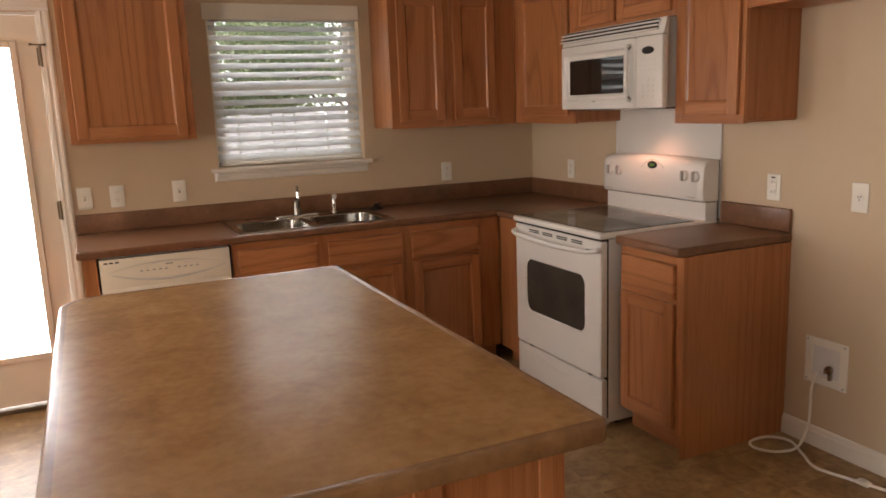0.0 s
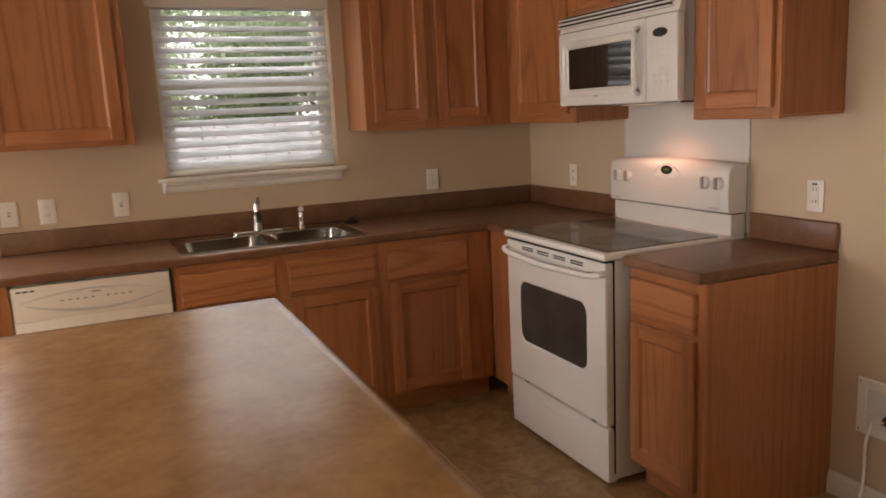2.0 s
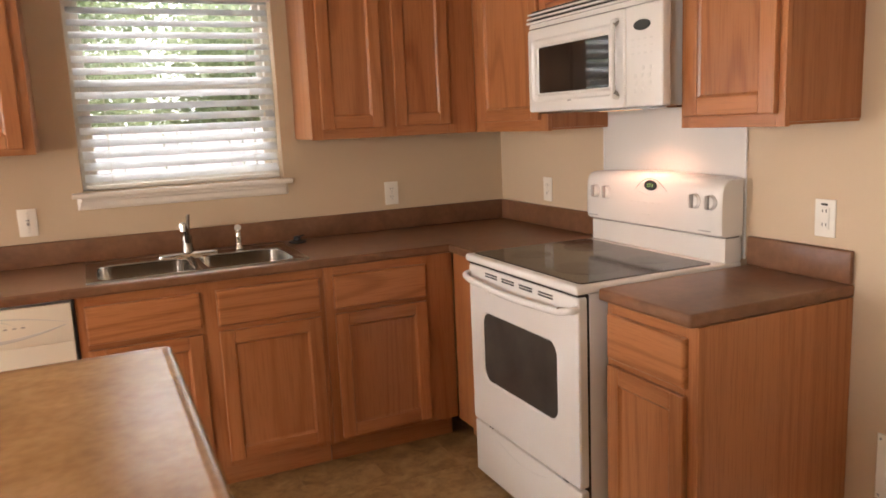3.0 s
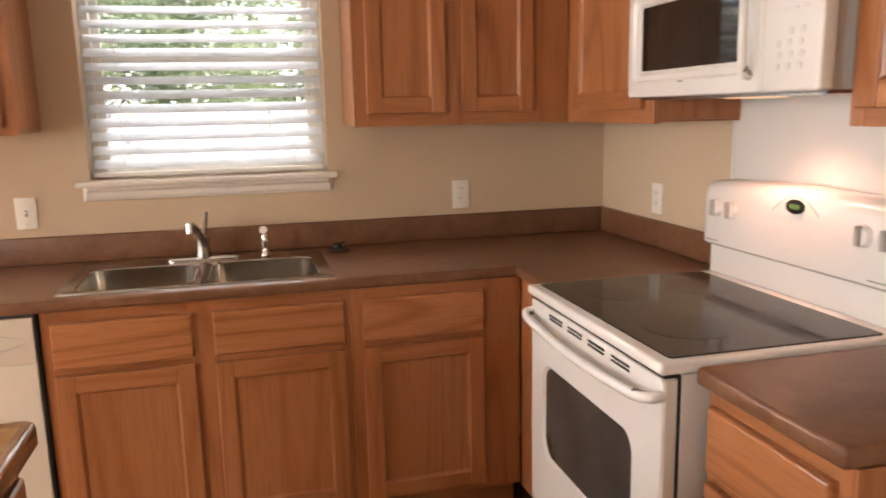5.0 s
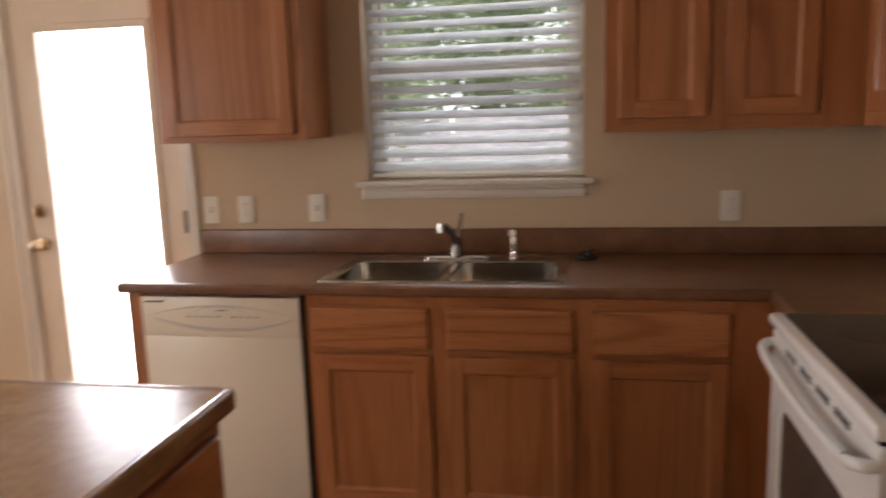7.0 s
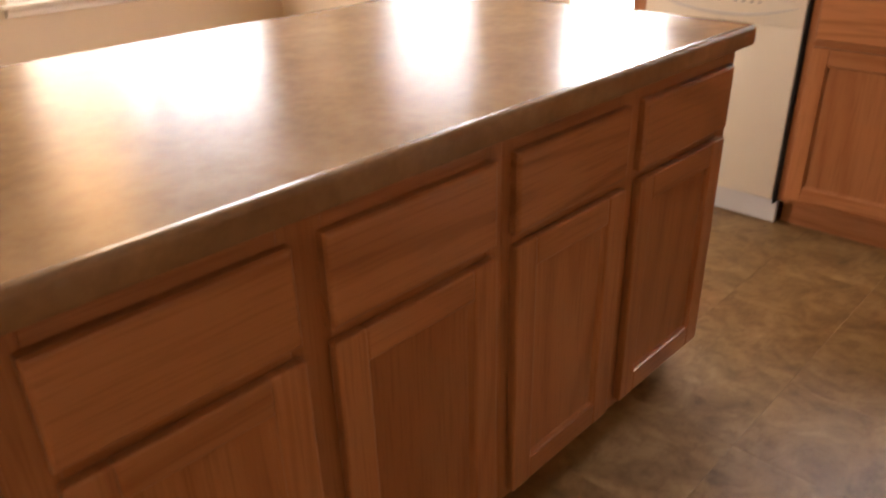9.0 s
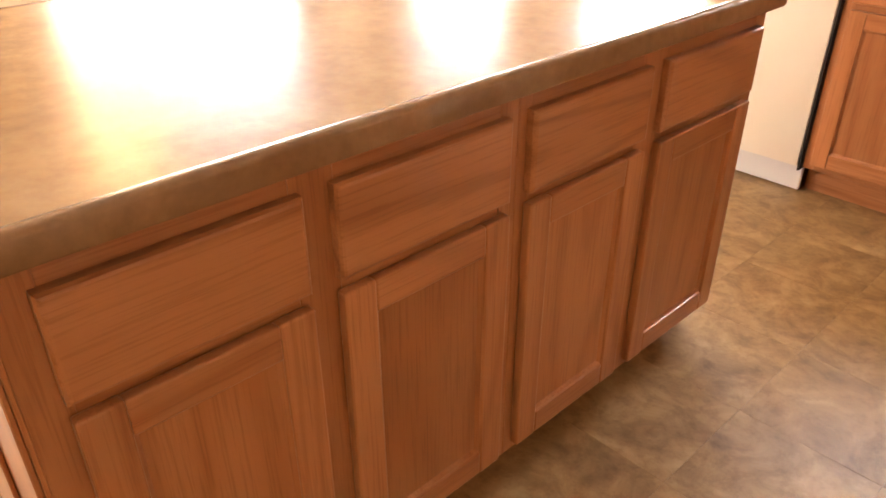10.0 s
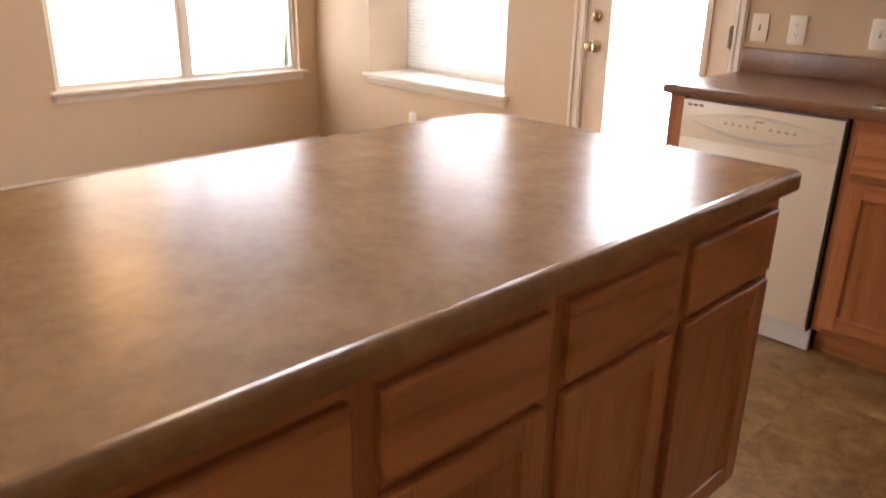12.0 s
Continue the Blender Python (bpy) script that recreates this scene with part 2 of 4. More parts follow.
# ---- mesh helpers ----
def part(name, bm, material, parent=None, label=""):
    me = bpy.data.meshes.new(name)
    bm.normal_update()
    bm.to_mesh(me)
    bm.free()
    me.materials.append(material)
    ob = new(name, me)
    if parent is not None:
        ob.parent = parent
    if label:
        ob["label"] = label
    return ob


def smooth(ob, degrees=35):
    me = ob.data
    me.polygons.foreach_set("use_smooth", [True] * len(me.polygons))
    me.set_sharp_from_angle(angle=radians(degrees))
    return ob


def thing(name, label, category, m=None, group="", kind=""):
    ob = new(name)
    ob.empty_display_size = 0.05
    if m is not None:
        ob.matrix_basis = m
    return tagged(ob, label, category, group, kind)


def box(bm, x0, x1, y0, y1, z0, z1, bevel=0.0, segments=2):
    x0, x1 = min(x0, x1), max(x0, x1)
    y0, y1 = min(y0, y1), max(y0, y1)
    z0, z1 = min(z0, z1), max(z0, z1)
    v = [bm.verts.new((x, y, z)) for x in (x0, x1) for y in (y0, y1) for z in (z0, z1)]
    fs = [bm.faces.new([v[i] for i in q]) for q in ((0, 1, 3, 2), (4, 6, 7, 5), (0, 4, 5, 1), (2, 3, 7, 6), (0, 2, 6, 4), (1, 5, 7, 3))]
    if bevel:
        edges = list({e for f in fs for e in f.edges})
        bmesh.ops.bevel(bm, geom=edges, offset=bevel, segments=segments, affect="EDGES", profile=0.5)


def boxed(x0, x1, y0, y1, z0, z1, bevel=0.0, segments=2):
    bm = bmesh.new()
    box(bm, x0, x1, y0, y1, z0, z1, bevel, segments)
    return bm


def rod(bm, a, b, r, r2=None, n=14, caps=True):
    a, b = Vector(a), Vector(b)
    m = Matrix.Translation((a + b) / 2) @ (b - a).to_track_quat("Z", "Y").to_matrix().to_4x4()
    bmesh.ops.create_cone(bm, cap_ends=caps, segments=n, radius1=r, radius2=r if r2 is None else r2, depth=(b - a).length, matrix=m)


def ball(bm, at, r, flat=(1, 1, 1), n=14):
    bmesh.ops.create_uvsphere(bm, u_segments=n, v_segments=n // 2 + 2, radius=r, matrix=Matrix.Translation(at) @ Matrix.Diagonal((*flat, 1)))


def lathe(bm, profile, at, axis=(0, 0, 1), n=20):
    """Rings of (radius, height) turned round an axis."""
    m = Matrix.Translation(at) @ Vector(axis).to_track_quat("Z", "Y").to_matrix().to_4x4()
    rings = []
    for r, h in profile:
        rings.append([bm.verts.new(m @ Vector((r * math.cos(2 * math.pi * i / n), r * math.sin(2 * math.pi * i / n), h))) for i in range(n)])
    for a, b in zip(rings, rings[1:]):
        for i in range(n):
            bm.faces.new((a[i], a[(i + 1) % n], b[(i + 1) % n], b[i]))
    bm.faces.new(list(reversed(rings[0])))
    bm.faces.new(rings[-1])


def tube(name, points, r, material, parent=None, label=""):
    """A bent round bar along points."""
    bm = bmesh.new()
    pts = [Vector(p) for p in points]
    n, rings = 10, []
    up = Vector((0.13, 0.21, 0.97)).normalized()
    for i, p in enumerate(pts):
        d = (pts[min(i + 1, len(pts) - 1)] - pts[max(i - 1, 0)]).normalized()
        s = d.cross(up).normalized()
        u = s.cross(d)
        rings.append([bm.verts.new(p + r * (math.cos(2 * math.pi * k / n) * s + math.sin(2 * math.pi * k / n) * u)) for k in range(n)])
    for a, b in zip(rings, rings[1:]):
        for k in range(n):
            bm.faces.new((a[k], a[(k + 1) % n], b[(k + 1) % n], b[k]))
    bm.faces.new(list(reversed(rings[0])))
    bm.faces.new(rings[-1])
    bmesh.ops.recalc_face_normals(bm, faces=bm.faces[:])
    return smooth(part(name, bm, material, parent, label), 60)


def curve_points(ctrl, steps=8):
    """A smooth line through control points."""
    c = [Vector(p) for p in ctrl]
    out = []
    for i in range(len(c) - 1):
        p0, p1, p2, p3 = c[max(i - 1, 0)], c[i], c[i + 1], c[min(i + 2, len(c) - 1)]
        for k in range(steps):
            t = k / steps
            out.append(0.5 * ((2 * p1) + (p2 - p0) * t + (2 * p0 - 5 * p1 + 4 * p2 - p3) * t * t + (3 * p1 - p0 - 3 * p2 + p3) * t ** 3))
    out.append(c[-1])
    return out


def round_rect(cx, cy, w, h, r, n=6):
    pts = []
    for sx, sy, a0 in ((1, 1, 0), (-1, 1, 90), (-1, -1, 180), (1, -1, 270)):
        for i in range(n + 1):
            a = radians(a0 + 90 * i / n)
            pts.append((cx + sx * (w / 2 - r) + r * math.cos(a), cy + sy * (h / 2 - r) + r * math.sin(a)))
    return pts


def loops(bm, rings, close_last=True, close_first=False):
    rs = [[bm.verts.new(p) for p in ring] for ring in rings]
    n = len(rs[0])
    for a, b in zip(rs, rs[1:]):
        for i in range(n):
            bm.faces.new((a[i], a[(i + 1) % n], b[(i + 1) % n], b[i]))
    if close_last:
        bm.faces.new(rs[-1])
    if close_first:
        bm.faces.new(list(reversed(rs[0])))


def slab(cells, z0, z1, rounded, r=0.012):
    """A board made of rectangles (x0, x1, y0, y1), with the outer edges that rounded(x, y) picks rolled over."""
    bm = bmesh.new()
    vs = {}

    def vert(x, y):
        key = (round(x, 4), round(y, 4))
        if key not in vs:
            vs[key] = bm.verts.new((x, y, z1))
        return vs[key]

    faces = [bm.faces.new((vert(a, c), vert(b, c), vert(b, d), vert(a, d))) for a, b, c, d in cells]
    got = bmesh.ops.extrude_face_region(bm, geom=faces)
    low = [g for g in got["geom"] if isinstance(g, bmesh.types.BMVert)]
    bmesh.ops.translate(bm, verts=low, vec=(0, 0, z0 - z1))
    bmesh.ops.recalc_face_normals(bm, faces=bm.faces[:])
    pick = []
    for e in bm.edges:
        mid = (e.verts[0].co + e.verts[1].co) / 2
        flat = abs(e.verts[0].co.z - e.verts[1].co.z) < 1e-6
        tops = sum(abs(f.normal.z) > 0.5 for f in e.link_faces)
        if flat and tops == 1 and rounded(mid.x, mid.y):
            pick.append(e)
        if not flat and rounded(e.verts[0].co.x, e.verts[0].co.y) == 2:
            pick.append(e)
    bmesh.ops.bevel(bm, geom=pick, offset=r, segments=4, affect="EDGES", profile=0.5)
    return bm


def wall_x(name, y0, y1, x0, x1, z1, holes, label):
    """A wall along x, from y0 to y1 thick, with openings (x0, x1, z0, z1)."""
    bm = bmesh.new()
    cur = x0
    for a, b, c, d in sorted(holes):
        box(bm, cur, a, y0, y1, 0, z1)
        if c > 0:
            box(bm, a, b, y0, y1, 0, c)
        box(bm, a, b, y0, y1, d, z1)
        cur = b
    box(bm, cur, x1, y0, y1, 0, z1)
    bmesh.ops.remove_doubles(bm, verts=bm.verts[:], dist=0.0005)
    return tagged(part(name, bm, WALL), label, "wall", kind="structure")


# ---- the room's shell ----
wall_x("wall_north", 0.0, 0.15, -3.95, 0.15, CEIL, [(-3.66, -2.87, 0, 2.045), (-2.06, -1.19, 1.215, 2.10)], "beige painted wall with the back door and sink window")
wall_x("wall_nook", 0.0, 0.42, XL - 0.15, -3.95, CEIL, [(-5.43, -4.20, 0.612, 2.08)], "thick beige painted wall round a deep window recess")
bm = bmesh.new()
# the hole from y -5.9 to -4.3 is added, unseen, for the fill lamp
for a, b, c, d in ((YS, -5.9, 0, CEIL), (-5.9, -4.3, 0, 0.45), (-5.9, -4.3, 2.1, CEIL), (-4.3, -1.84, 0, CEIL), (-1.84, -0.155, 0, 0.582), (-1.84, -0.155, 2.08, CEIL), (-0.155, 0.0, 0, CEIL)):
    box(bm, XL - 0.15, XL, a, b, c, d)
tagged(part("wall_west", bm, WALL), "beige painted wall with the nook window and an added unseen opening", "wall", kind="structure")
tagged(part("wall_east", boxed(0, 0.15, YS, 0, 0, CEIL), WALL), "beige painted wall behind the range", "wall", kind="structure")
wall_x("wall_south", YS - 0.15, YS, XL - 0.15, 0.15, CEIL, [], "plain beige painted wall")
tagged(part("ceiling", boxed(XL - 0.15, 0.15, YS - 0.15, 0.42, CEIL, CEIL + 0.1), CEILING), "off-white textured ceiling", "ceiling", kind="structure")
floor = tagged(part("floor", boxed(XL - 0.15, 0.15, YS - 0.15, 0.15, -0.10, -0.003), JOINT), "tan stone-look tiled vinyl floor", "floor", kind="structure")


def baseboard(name, a, b, inward):
    """A moulded skirting from a to b; inward is its thickness direction."""
    bm = bmesh.new()
    a, b, n = Vector((*a, 0)), Vector((*b, 0)), Vector((*inward, 0))
    prof = [(0, 0), (0.014, 0), (0.014, 0.062), (0.010, 0.070), (0.009, 0.078), (0.005, 0.086), (0, 0.088)]
    rows = [[bm.verts.new(p + n * d + Vector((0, 0, z))) for d, z in prof] for p in (a, b)]
    for i in range(len(prof)):
        j = (i + 1) % len(prof)
        bm.faces.new((rows[0][i], rows[0][j], rows[1][j], rows[1][i]))
    bm.faces.new(rows[0])
    bm.faces.new(rows[1])
    bmesh.ops.recalc_face_normals(bm, faces=bm.faces[:])
    return tagged(part(name, bm, TRIM), "white moulded baseboard along the wall", "baseboard", kind="structure")


baseboard("baseboard_east", (0, -2.115), (0, YS), (-1, 0))
baseboard("baseboard_west", (XL, -0.001), (XL, YS), (1, 0))
baseboard("baseboard_nook", (XL + 0.015, 0), (-3.74, 0), (0, -1))


# ---- doors and windows ----
door = thing("door_1", "cream back door with one tall glass pane, closed", "door", pose(-3.66, 0, 0), kind="structure")
for name, (a, b, c, d) in {"jamb": (0, 0.012, 0, 2.045), "jamb.001": (0.778, 0.79, 0, 2.045), "head_jamb": (0.012, 0.778, 2.033, 2.045)}.items():
    part(name, boxed(a, b, 0.0, 0.13, c, d, 0.001), TRIM, door)
for name, (a, b, c, d) in {"casing": (-0.075, 0.004, 0, 2.05), "casing.001": (0.786, 0.842, 0, 2.05), "head_casing": (-0.075, 0.842, 2.051, 2.12)}.items():
    bm = boxed(a, b, -0.012, 0, c, d, 0.002)
    if "head" in name:
        box(bm, a, b, -0.019, -0.010, c + 0.045, d - 0.006, 0.003)
        box(bm, a, b, -0.016, -0.010, c + 0.010, c + 0.022, 0.002)
    else:
        outer = (a + 0.006, a + 0.026) if a < 0 else (b - 0.024, b - 0.006)
        inner = (b - 0.022, b - 0.010) if a < 0 else (a + 0.010, a + 0.020)
        box(bm, *outer, -0.019, -0.010, c, d, 0.003)
        box(bm, *inner, -0.016, -0.010, c, d, 0.002)
    part(name, bm, TRIM, door)
slab_z0, slab_z1 = 0.035, 2.03
bm = bmesh.new()
gx0, gx1, gz0, gz1 = 0.135, 0.658, 0.29, 1.885
for a, b, c, d in ((0.014, gx0, slab_z0, slab_z1), (gx1, 0.776, slab_z0, slab_z1), (gx0, gx1, slab_z0, gz0), (gx0, gx1, gz1, slab_z1)):
    box(bm, a, b, 0.002, 0.044, c, d)
leaf_ob = part("door_leaf", bm, DOORPAINT, door)
bm = bmesh.new()
for a, b, c, d in ((gx0 - 0.022, gx0 + 0.012, gz0 - 0.022, gz1 + 0.022), (gx1 - 0.012, gx1 + 0.022, gz0 - 0.022, gz1 + 0.022), (gx0 + 0.012, gx1 - 0.012, gz0 - 0.022, gz0 + 0.012), (gx0 + 0.012, gx1 - 0.012, gz1 - 0.012, gz1 + 0.022)):
    box(bm, a, b, -0.008, 0.004, c, d, 0.004)
part("glazing_bead", bm, DOORPAINT, leaf_ob)
pane = part("pane", boxed(gx0, gx1, 0.018, 0.024, gz0, gz1), PANE, leaf_ob)
pane.visible_shadow = False
bm = bmesh.new()
lathe(bm, [(0.031, 0), (0.033, 0.004), (0.026, 0.010), (0.012, 0.014), (0.011, 0.034), (0.022, 0.042), (0.028, 0.054), (0.026, 0.066), (0.014, 0.074)], (0.062, 0.002, 0.952), (0, -1, 0))
smooth(part("door_knob", bm, BRASS, leaf_ob, "polished brass knob"), 50)
bm = bmesh.new()
lathe(bm, [(0.031, 0), (0.032, 0.005), (0.027, 0.012), (0.024, 0.016)], (0.062, 0.002, 1.10), (0, -1, 0))
box(bm, 0.055, 0.069, -0.036, -0.012, 1.080, 1.120, 0.003)
smooth(part("deadbolt", bm, BRASS, leaf_ob, "polished brass deadbolt"), 50)
for i, z in enumerate((0.25, 1.05, 1.83)):
    bm = bmesh.new()
    rod(bm, (0.782, -0.010, z - 0.05), (0.782, -0.010, z + 0.05), 0.007)
    box(bm, 0.766, 0.782, -0.004, 0.0035, z - 0.045, z + 0.045, 0.001)
    part("hinge", bm, BRONZE, door, "dark metal hinge")
bm = bmesh.new()
rod(bm, (0.782, -0.016, 1.885), (0.742, -0.034, 1.887), 0.0035, n=8)
rod(bm, (0.782, -0.016, 1.885), (0.806, -0.034, 1.885), 0.0035, n=8)
ball(bm, (0.742, -0.034, 1.887), 0.007, n=10)
ball(bm, (0.806, -0.034, 1.885), 0.007, n=10)
part("hinge_stop", bm, BRONZE, door, "dark hinge-pin door stop")
part("threshold", boxed(0, 0.79, -0.03, 0.14, 0, 0.025, 0.006), BRONZE, door)


def sash_window(name, m, w, z0, z1, y_in, label, panes=2, mullion=False):
    """A white sliding window: outer frame, sashes with panes, in local x from 0 to w; y_in is the room side of its frame."""
    win = thing(name, label, "window", m, kind="structure")
    f = 0.022 if mullion else 0.035
    for nm, (a, b, c, d) in {"frame_side": (0, f, z0, z1), "frame_side.001": (w - f, w, z0, z1), "frame_rail": (f, w - f, z0, z0 + f), "frame_rail.001": (f, w - f, z1 - f, z1)}.items():
        part(nm, boxed(a, b, y_in, y_in + 0.06, c, d, 0.003), PLASTIC, win)
    cells = []
    if mullion:
        part("mullion", boxed(w / 2 - 0.02, w / 2 + 0.02, y_in, y_in + 0.06, z0 + f, z1 - f, 0.003), PLASTIC, win)
        cells = [(f, w / 2 - 0.02), (w / 2 + 0.02, w - f)]
    else:
        cells = [(f, w - f)]
    zm = (z0 + z1) / 2
    for a, b in cells:
        for k, (c, d) in enumerate(((z0 + f, zm + 0.02), (zm - 0.02, z1 - f))):
            yy = y_in + 0.008 + 0.024 * k
            bm = bmesh.new()
            s = 0.020 if mullion else 0.03
            for q in ((a, a + s, c, d), (b - s, b, c, d), (a + s, b - s, c, c + s), (a + s, b - s, d - s, d)):
                box(bm, q[0], q[1], yy, yy + 0.022, q[2], q[3], 0.002)
            sash = part("sash", bm, PLASTIC, win)
            p = part("pane", boxed(a + s, b - s, yy + 0.009, yy + 0.013, c + s, d - s), PANE, sash)
            p.visible_shadow = False
    return win


def sill(name, m, w, depth, z, label, deep=0.0):
    """A window sill with a moulded apron; local x from 0 to w, nose towards -y."""
    s = thing(name, label, "window sill", m, kind="structure")
    bm = boxed(0, w, -depth, -0.001, z - 0.022, z, 0.006, 3)
    part("stool", bm, TRIM, s)
    bm = bmesh.new()
    prof = [(0, 0), (0.018, 0), (0.022, -0.012), (0.015, -0.020), (0.013, -0.038), (0.008, -0.050), (0, -0.052)]
    rows = [[bm.verts.new((x + (d * 0.9 if x < w / 2 else -d * 0.9) - (0.006 if x > w / 2 else -0.006), -0.001 - d, z - 0.022 + h)) for d, h in prof] for x in (0.012, w - 0.012)]
    for i in range(len(prof)):
        j = (i + 1) % len(prof)
        bm.faces.new((rows[0][i], rows[0][j], rows[1][j], rows[1][i]))
    bm.faces.new(rows[0])
    bm.faces.new(rows[1])
    bmesh.ops.recalc_face_normals(bm, faces=bm.faces[:])
    part("apron", bm, TRIM, s)
    if deep:
        part("ledge", boxed(0.045, w - 0.045, 0.001, deep, z - 0.018, z - 0.002), TRIM, s)
    return s


def slat_mesh(w, depth, thick, bow):
    bm = bmesh.new()
    n = 4
    rows = []
    for side in (0, 1):
        row = []
        for i in range(n + 1):
            u = -depth / 2 + depth * i / n
            z = bow * (1 - (2 * u / depth) ** 2) + (thick if side else 0)
            row.append((u, z))
        rows.append(row)
    ring = rows[0] + rows[1][::-1]
    ends = [[bm.verts.new((x, u, z)) for u, z in ring] for x in (0, w)]
    k = len(ring)
    for i in range(k):
        bm.faces.new((ends[0][i], ends[0][(i + 1) % k], ends[1][(i + 1) % k], ends[1][i]))
    bm.faces.new(ends[0])
    bm.faces.new(ends[1])
    bmesh.ops.recalc_face_normals(bm, faces=bm.faces[:])
    me = bpy.data.meshes.new("slat")
    bm.to_mesh(me)
    bm.free()
    return me


def blind(name, m, w, z0, z1, pitch, depth, tilt, material, label, valance=None, cords=2):
    b = thing(name, label, "blind", m)
    me = slat_mesh(w, depth, 0.0022, 0.0018)
    me.materials.append(material)
    z = z0 + pitch * 0.9
    rnd = random.Random(5)
    while z < z1 - 0.03:
        s = new("slat", me)
        s.parent = b
        s.matrix_basis = pose(0, 0, z, tilt + rnd.uniform(-2, 2), 0, 0)
        z += pitch
    part("bottom_rail", boxed(0, w, -depth * 0.4, depth * 0.4, z0, z0 + 0.016, 0.004), PLASTIC, b)
    part("head_rail", boxed(0, w, -depth * 0.5, depth * 0.5, z1 - 0.03, z1, 0.002), PLASTIC, b)
    for i in range(cords):
        x = w * (0.13 + 0.74 * i / max(1, cords - 1))
        for y in (-depth * 0.45, depth * 0.45):
            bm = bmesh.new()
            rod(bm, (x, y, z0 + 0.01), (x, y, z1 - 0.02), 0.0011, n=6)
            part("ladder_cord", bm, PLASTIC, b)
    if valance:
        x0, x1, y0, y1, c, d = valance
        bm = boxed(x0, x1, y0, y1, c, d, 0.006, 3)
        part("valance", bm, PLASTIC, b)
    return b


sash_window("window_1", pose(-2.06, 0, 0), 0.87, 1.215, 2.10, 0.075, "white sash window over the sink")
sill("window_1_sill", pose(-2.105, 0, 0), 0.95, 0.045, 1.212, "white moulded window sill with apron", deep=0.074)
sink_blind = blind("window_blind", pose(-2.045, 0.036, 0), 0.84, 1.222, 2.09, 0.0505, 0.050, 38, SLAT, "white wide-slat blind, lowered and half open", valance=(-0.035, 0.855, -0.056, -0.040, 2.018, 2.105))
bm = bmesh.new()
lathe(bm, [(0.003, 0), (0.006, 0.004), (0.005, 0.02), (0.002, 0.026)], (0.79, -0.034, 1.50), n=10)
rod(bm, (0.79, -0.034, 1.524), (0.79, -0.034, 2.06), 0.001, n=6)
part("pull_cord", bm, PLASTIC, sink_blind)

sash_window("window_2", pose(XL, -1.84, 0, 0, 0, 90), 1.685, 0.582, 2.08, 0.04, "white double window in the breakfast nook", mullion=True)
sill("window_2_sill", pose(XL, -1.882, 0, 0, 0, 90), 1.77, 0.05, 0.600, "white moulded window sill below the wide window", deep=0.04)
sash_window("window_3", pose(-5.43, 0, 0), 1.23, 0.612, 2.08, 0.345, "white sash window deep in the wall")
sill("window_3_sill", pose(-5.475, 0, 0), 1.315, 0.04, 0.630, "deep white sill of the recessed window", deep=0.344)
blind("mini_blind", pose(-5.395, 0.315, 0), 1.16, 0.642, 2.07, 0.024, 0.026, 46, MINISLAT, "white mini blind, lowered and nearly closed", cords=3)


# ---- cabinets ----
def panel_door(parent, x0, x1, z0, z1, y=0.0, rail=0.056, t=0.020, name="door", veneer=None):
    """A framed oak door with a recessed flat panel; its back lies at y, its front at y - t."""
    bm = bmesh.new()
    b = 0.009
    xa, xb, za, zb = x0 + rail - 0.002, x1 - rail + 0.002, z0 + rail - 0.002, z1 - rail + 0.002
    outer = [(xa, za), (xb, za), (xb, zb), (xa, zb)]
    inner = [(xa + b, za + b), (xb - b, za + b), (xb - b, zb - b), (xa + b, zb - b)]
    loops(bm, [[(x, y - t + 0.004, z) for x, z in outer], [(x, y - t + 0.011, z) for x, z in inner]])
    bmesh.ops.recalc_face_normals(bm, faces=bm.faces[:])
    d = part(name, bm, veneer or OAK_V, parent)
    for a in (x0, x1 - rail):
        part("door_stile", boxed(a, a + rail, y - t, y - 0.0005, z0, z1, 0.004), OAK_V, d)
    for c, e in ((z0 + 0.0006, z0 + rail), (z1 - rail, z1 - 0.0006)):
        part("door_rail", boxed(x0 + rail - 0.001, x1 - rail + 0.001, y - t + 0.0006, y - 0.001, c, e, 0.004), OAK_H, d)
    return d


def drawer_front(parent, x0, x1, z0, z1, y=0.0, t=0.020, name="drawer_front"):
    bm = bmesh.new()
    e = 0.007
    rect = lambda k: [(x0 + k, z0 + k), (x1 - k, z0 + k), (x1 - k, z1 - k), (x0 + k, z1 - k)]
    loops(bm, [[(x, y - 0.0005, z) for x, z in rect(0)], [(x, y - t + 0.006, z) for x, z in rect(0)], [(x, y - t + 0.0015, z) for x, z in rect(e * 0.45)], [(x, y - t, z) for x, z in rect(e)]], True, True)
    bmesh.ops.recalc_face_normals(bm, faces=bm.faces[:])
    return part(name, bm, OAK_G, parent)


def face_frame(parent, w, z0, z1, stiles, rails):
    """stiles: (x0, x1); rails: (x0, x1, z0, z1); all 19 mm thick, behind the face plane y = 0."""
    for a, b in stiles:
        part("stile", boxed(a, b, 0.0, 0.019, z0, z1, 0.001, 1), OAK_V, parent)
    for a, b, c, d in rails:
        part("frame_rail", boxed(a, b, 0.0005, 0.019, c, d, 0.001, 1), OAK_H, parent)


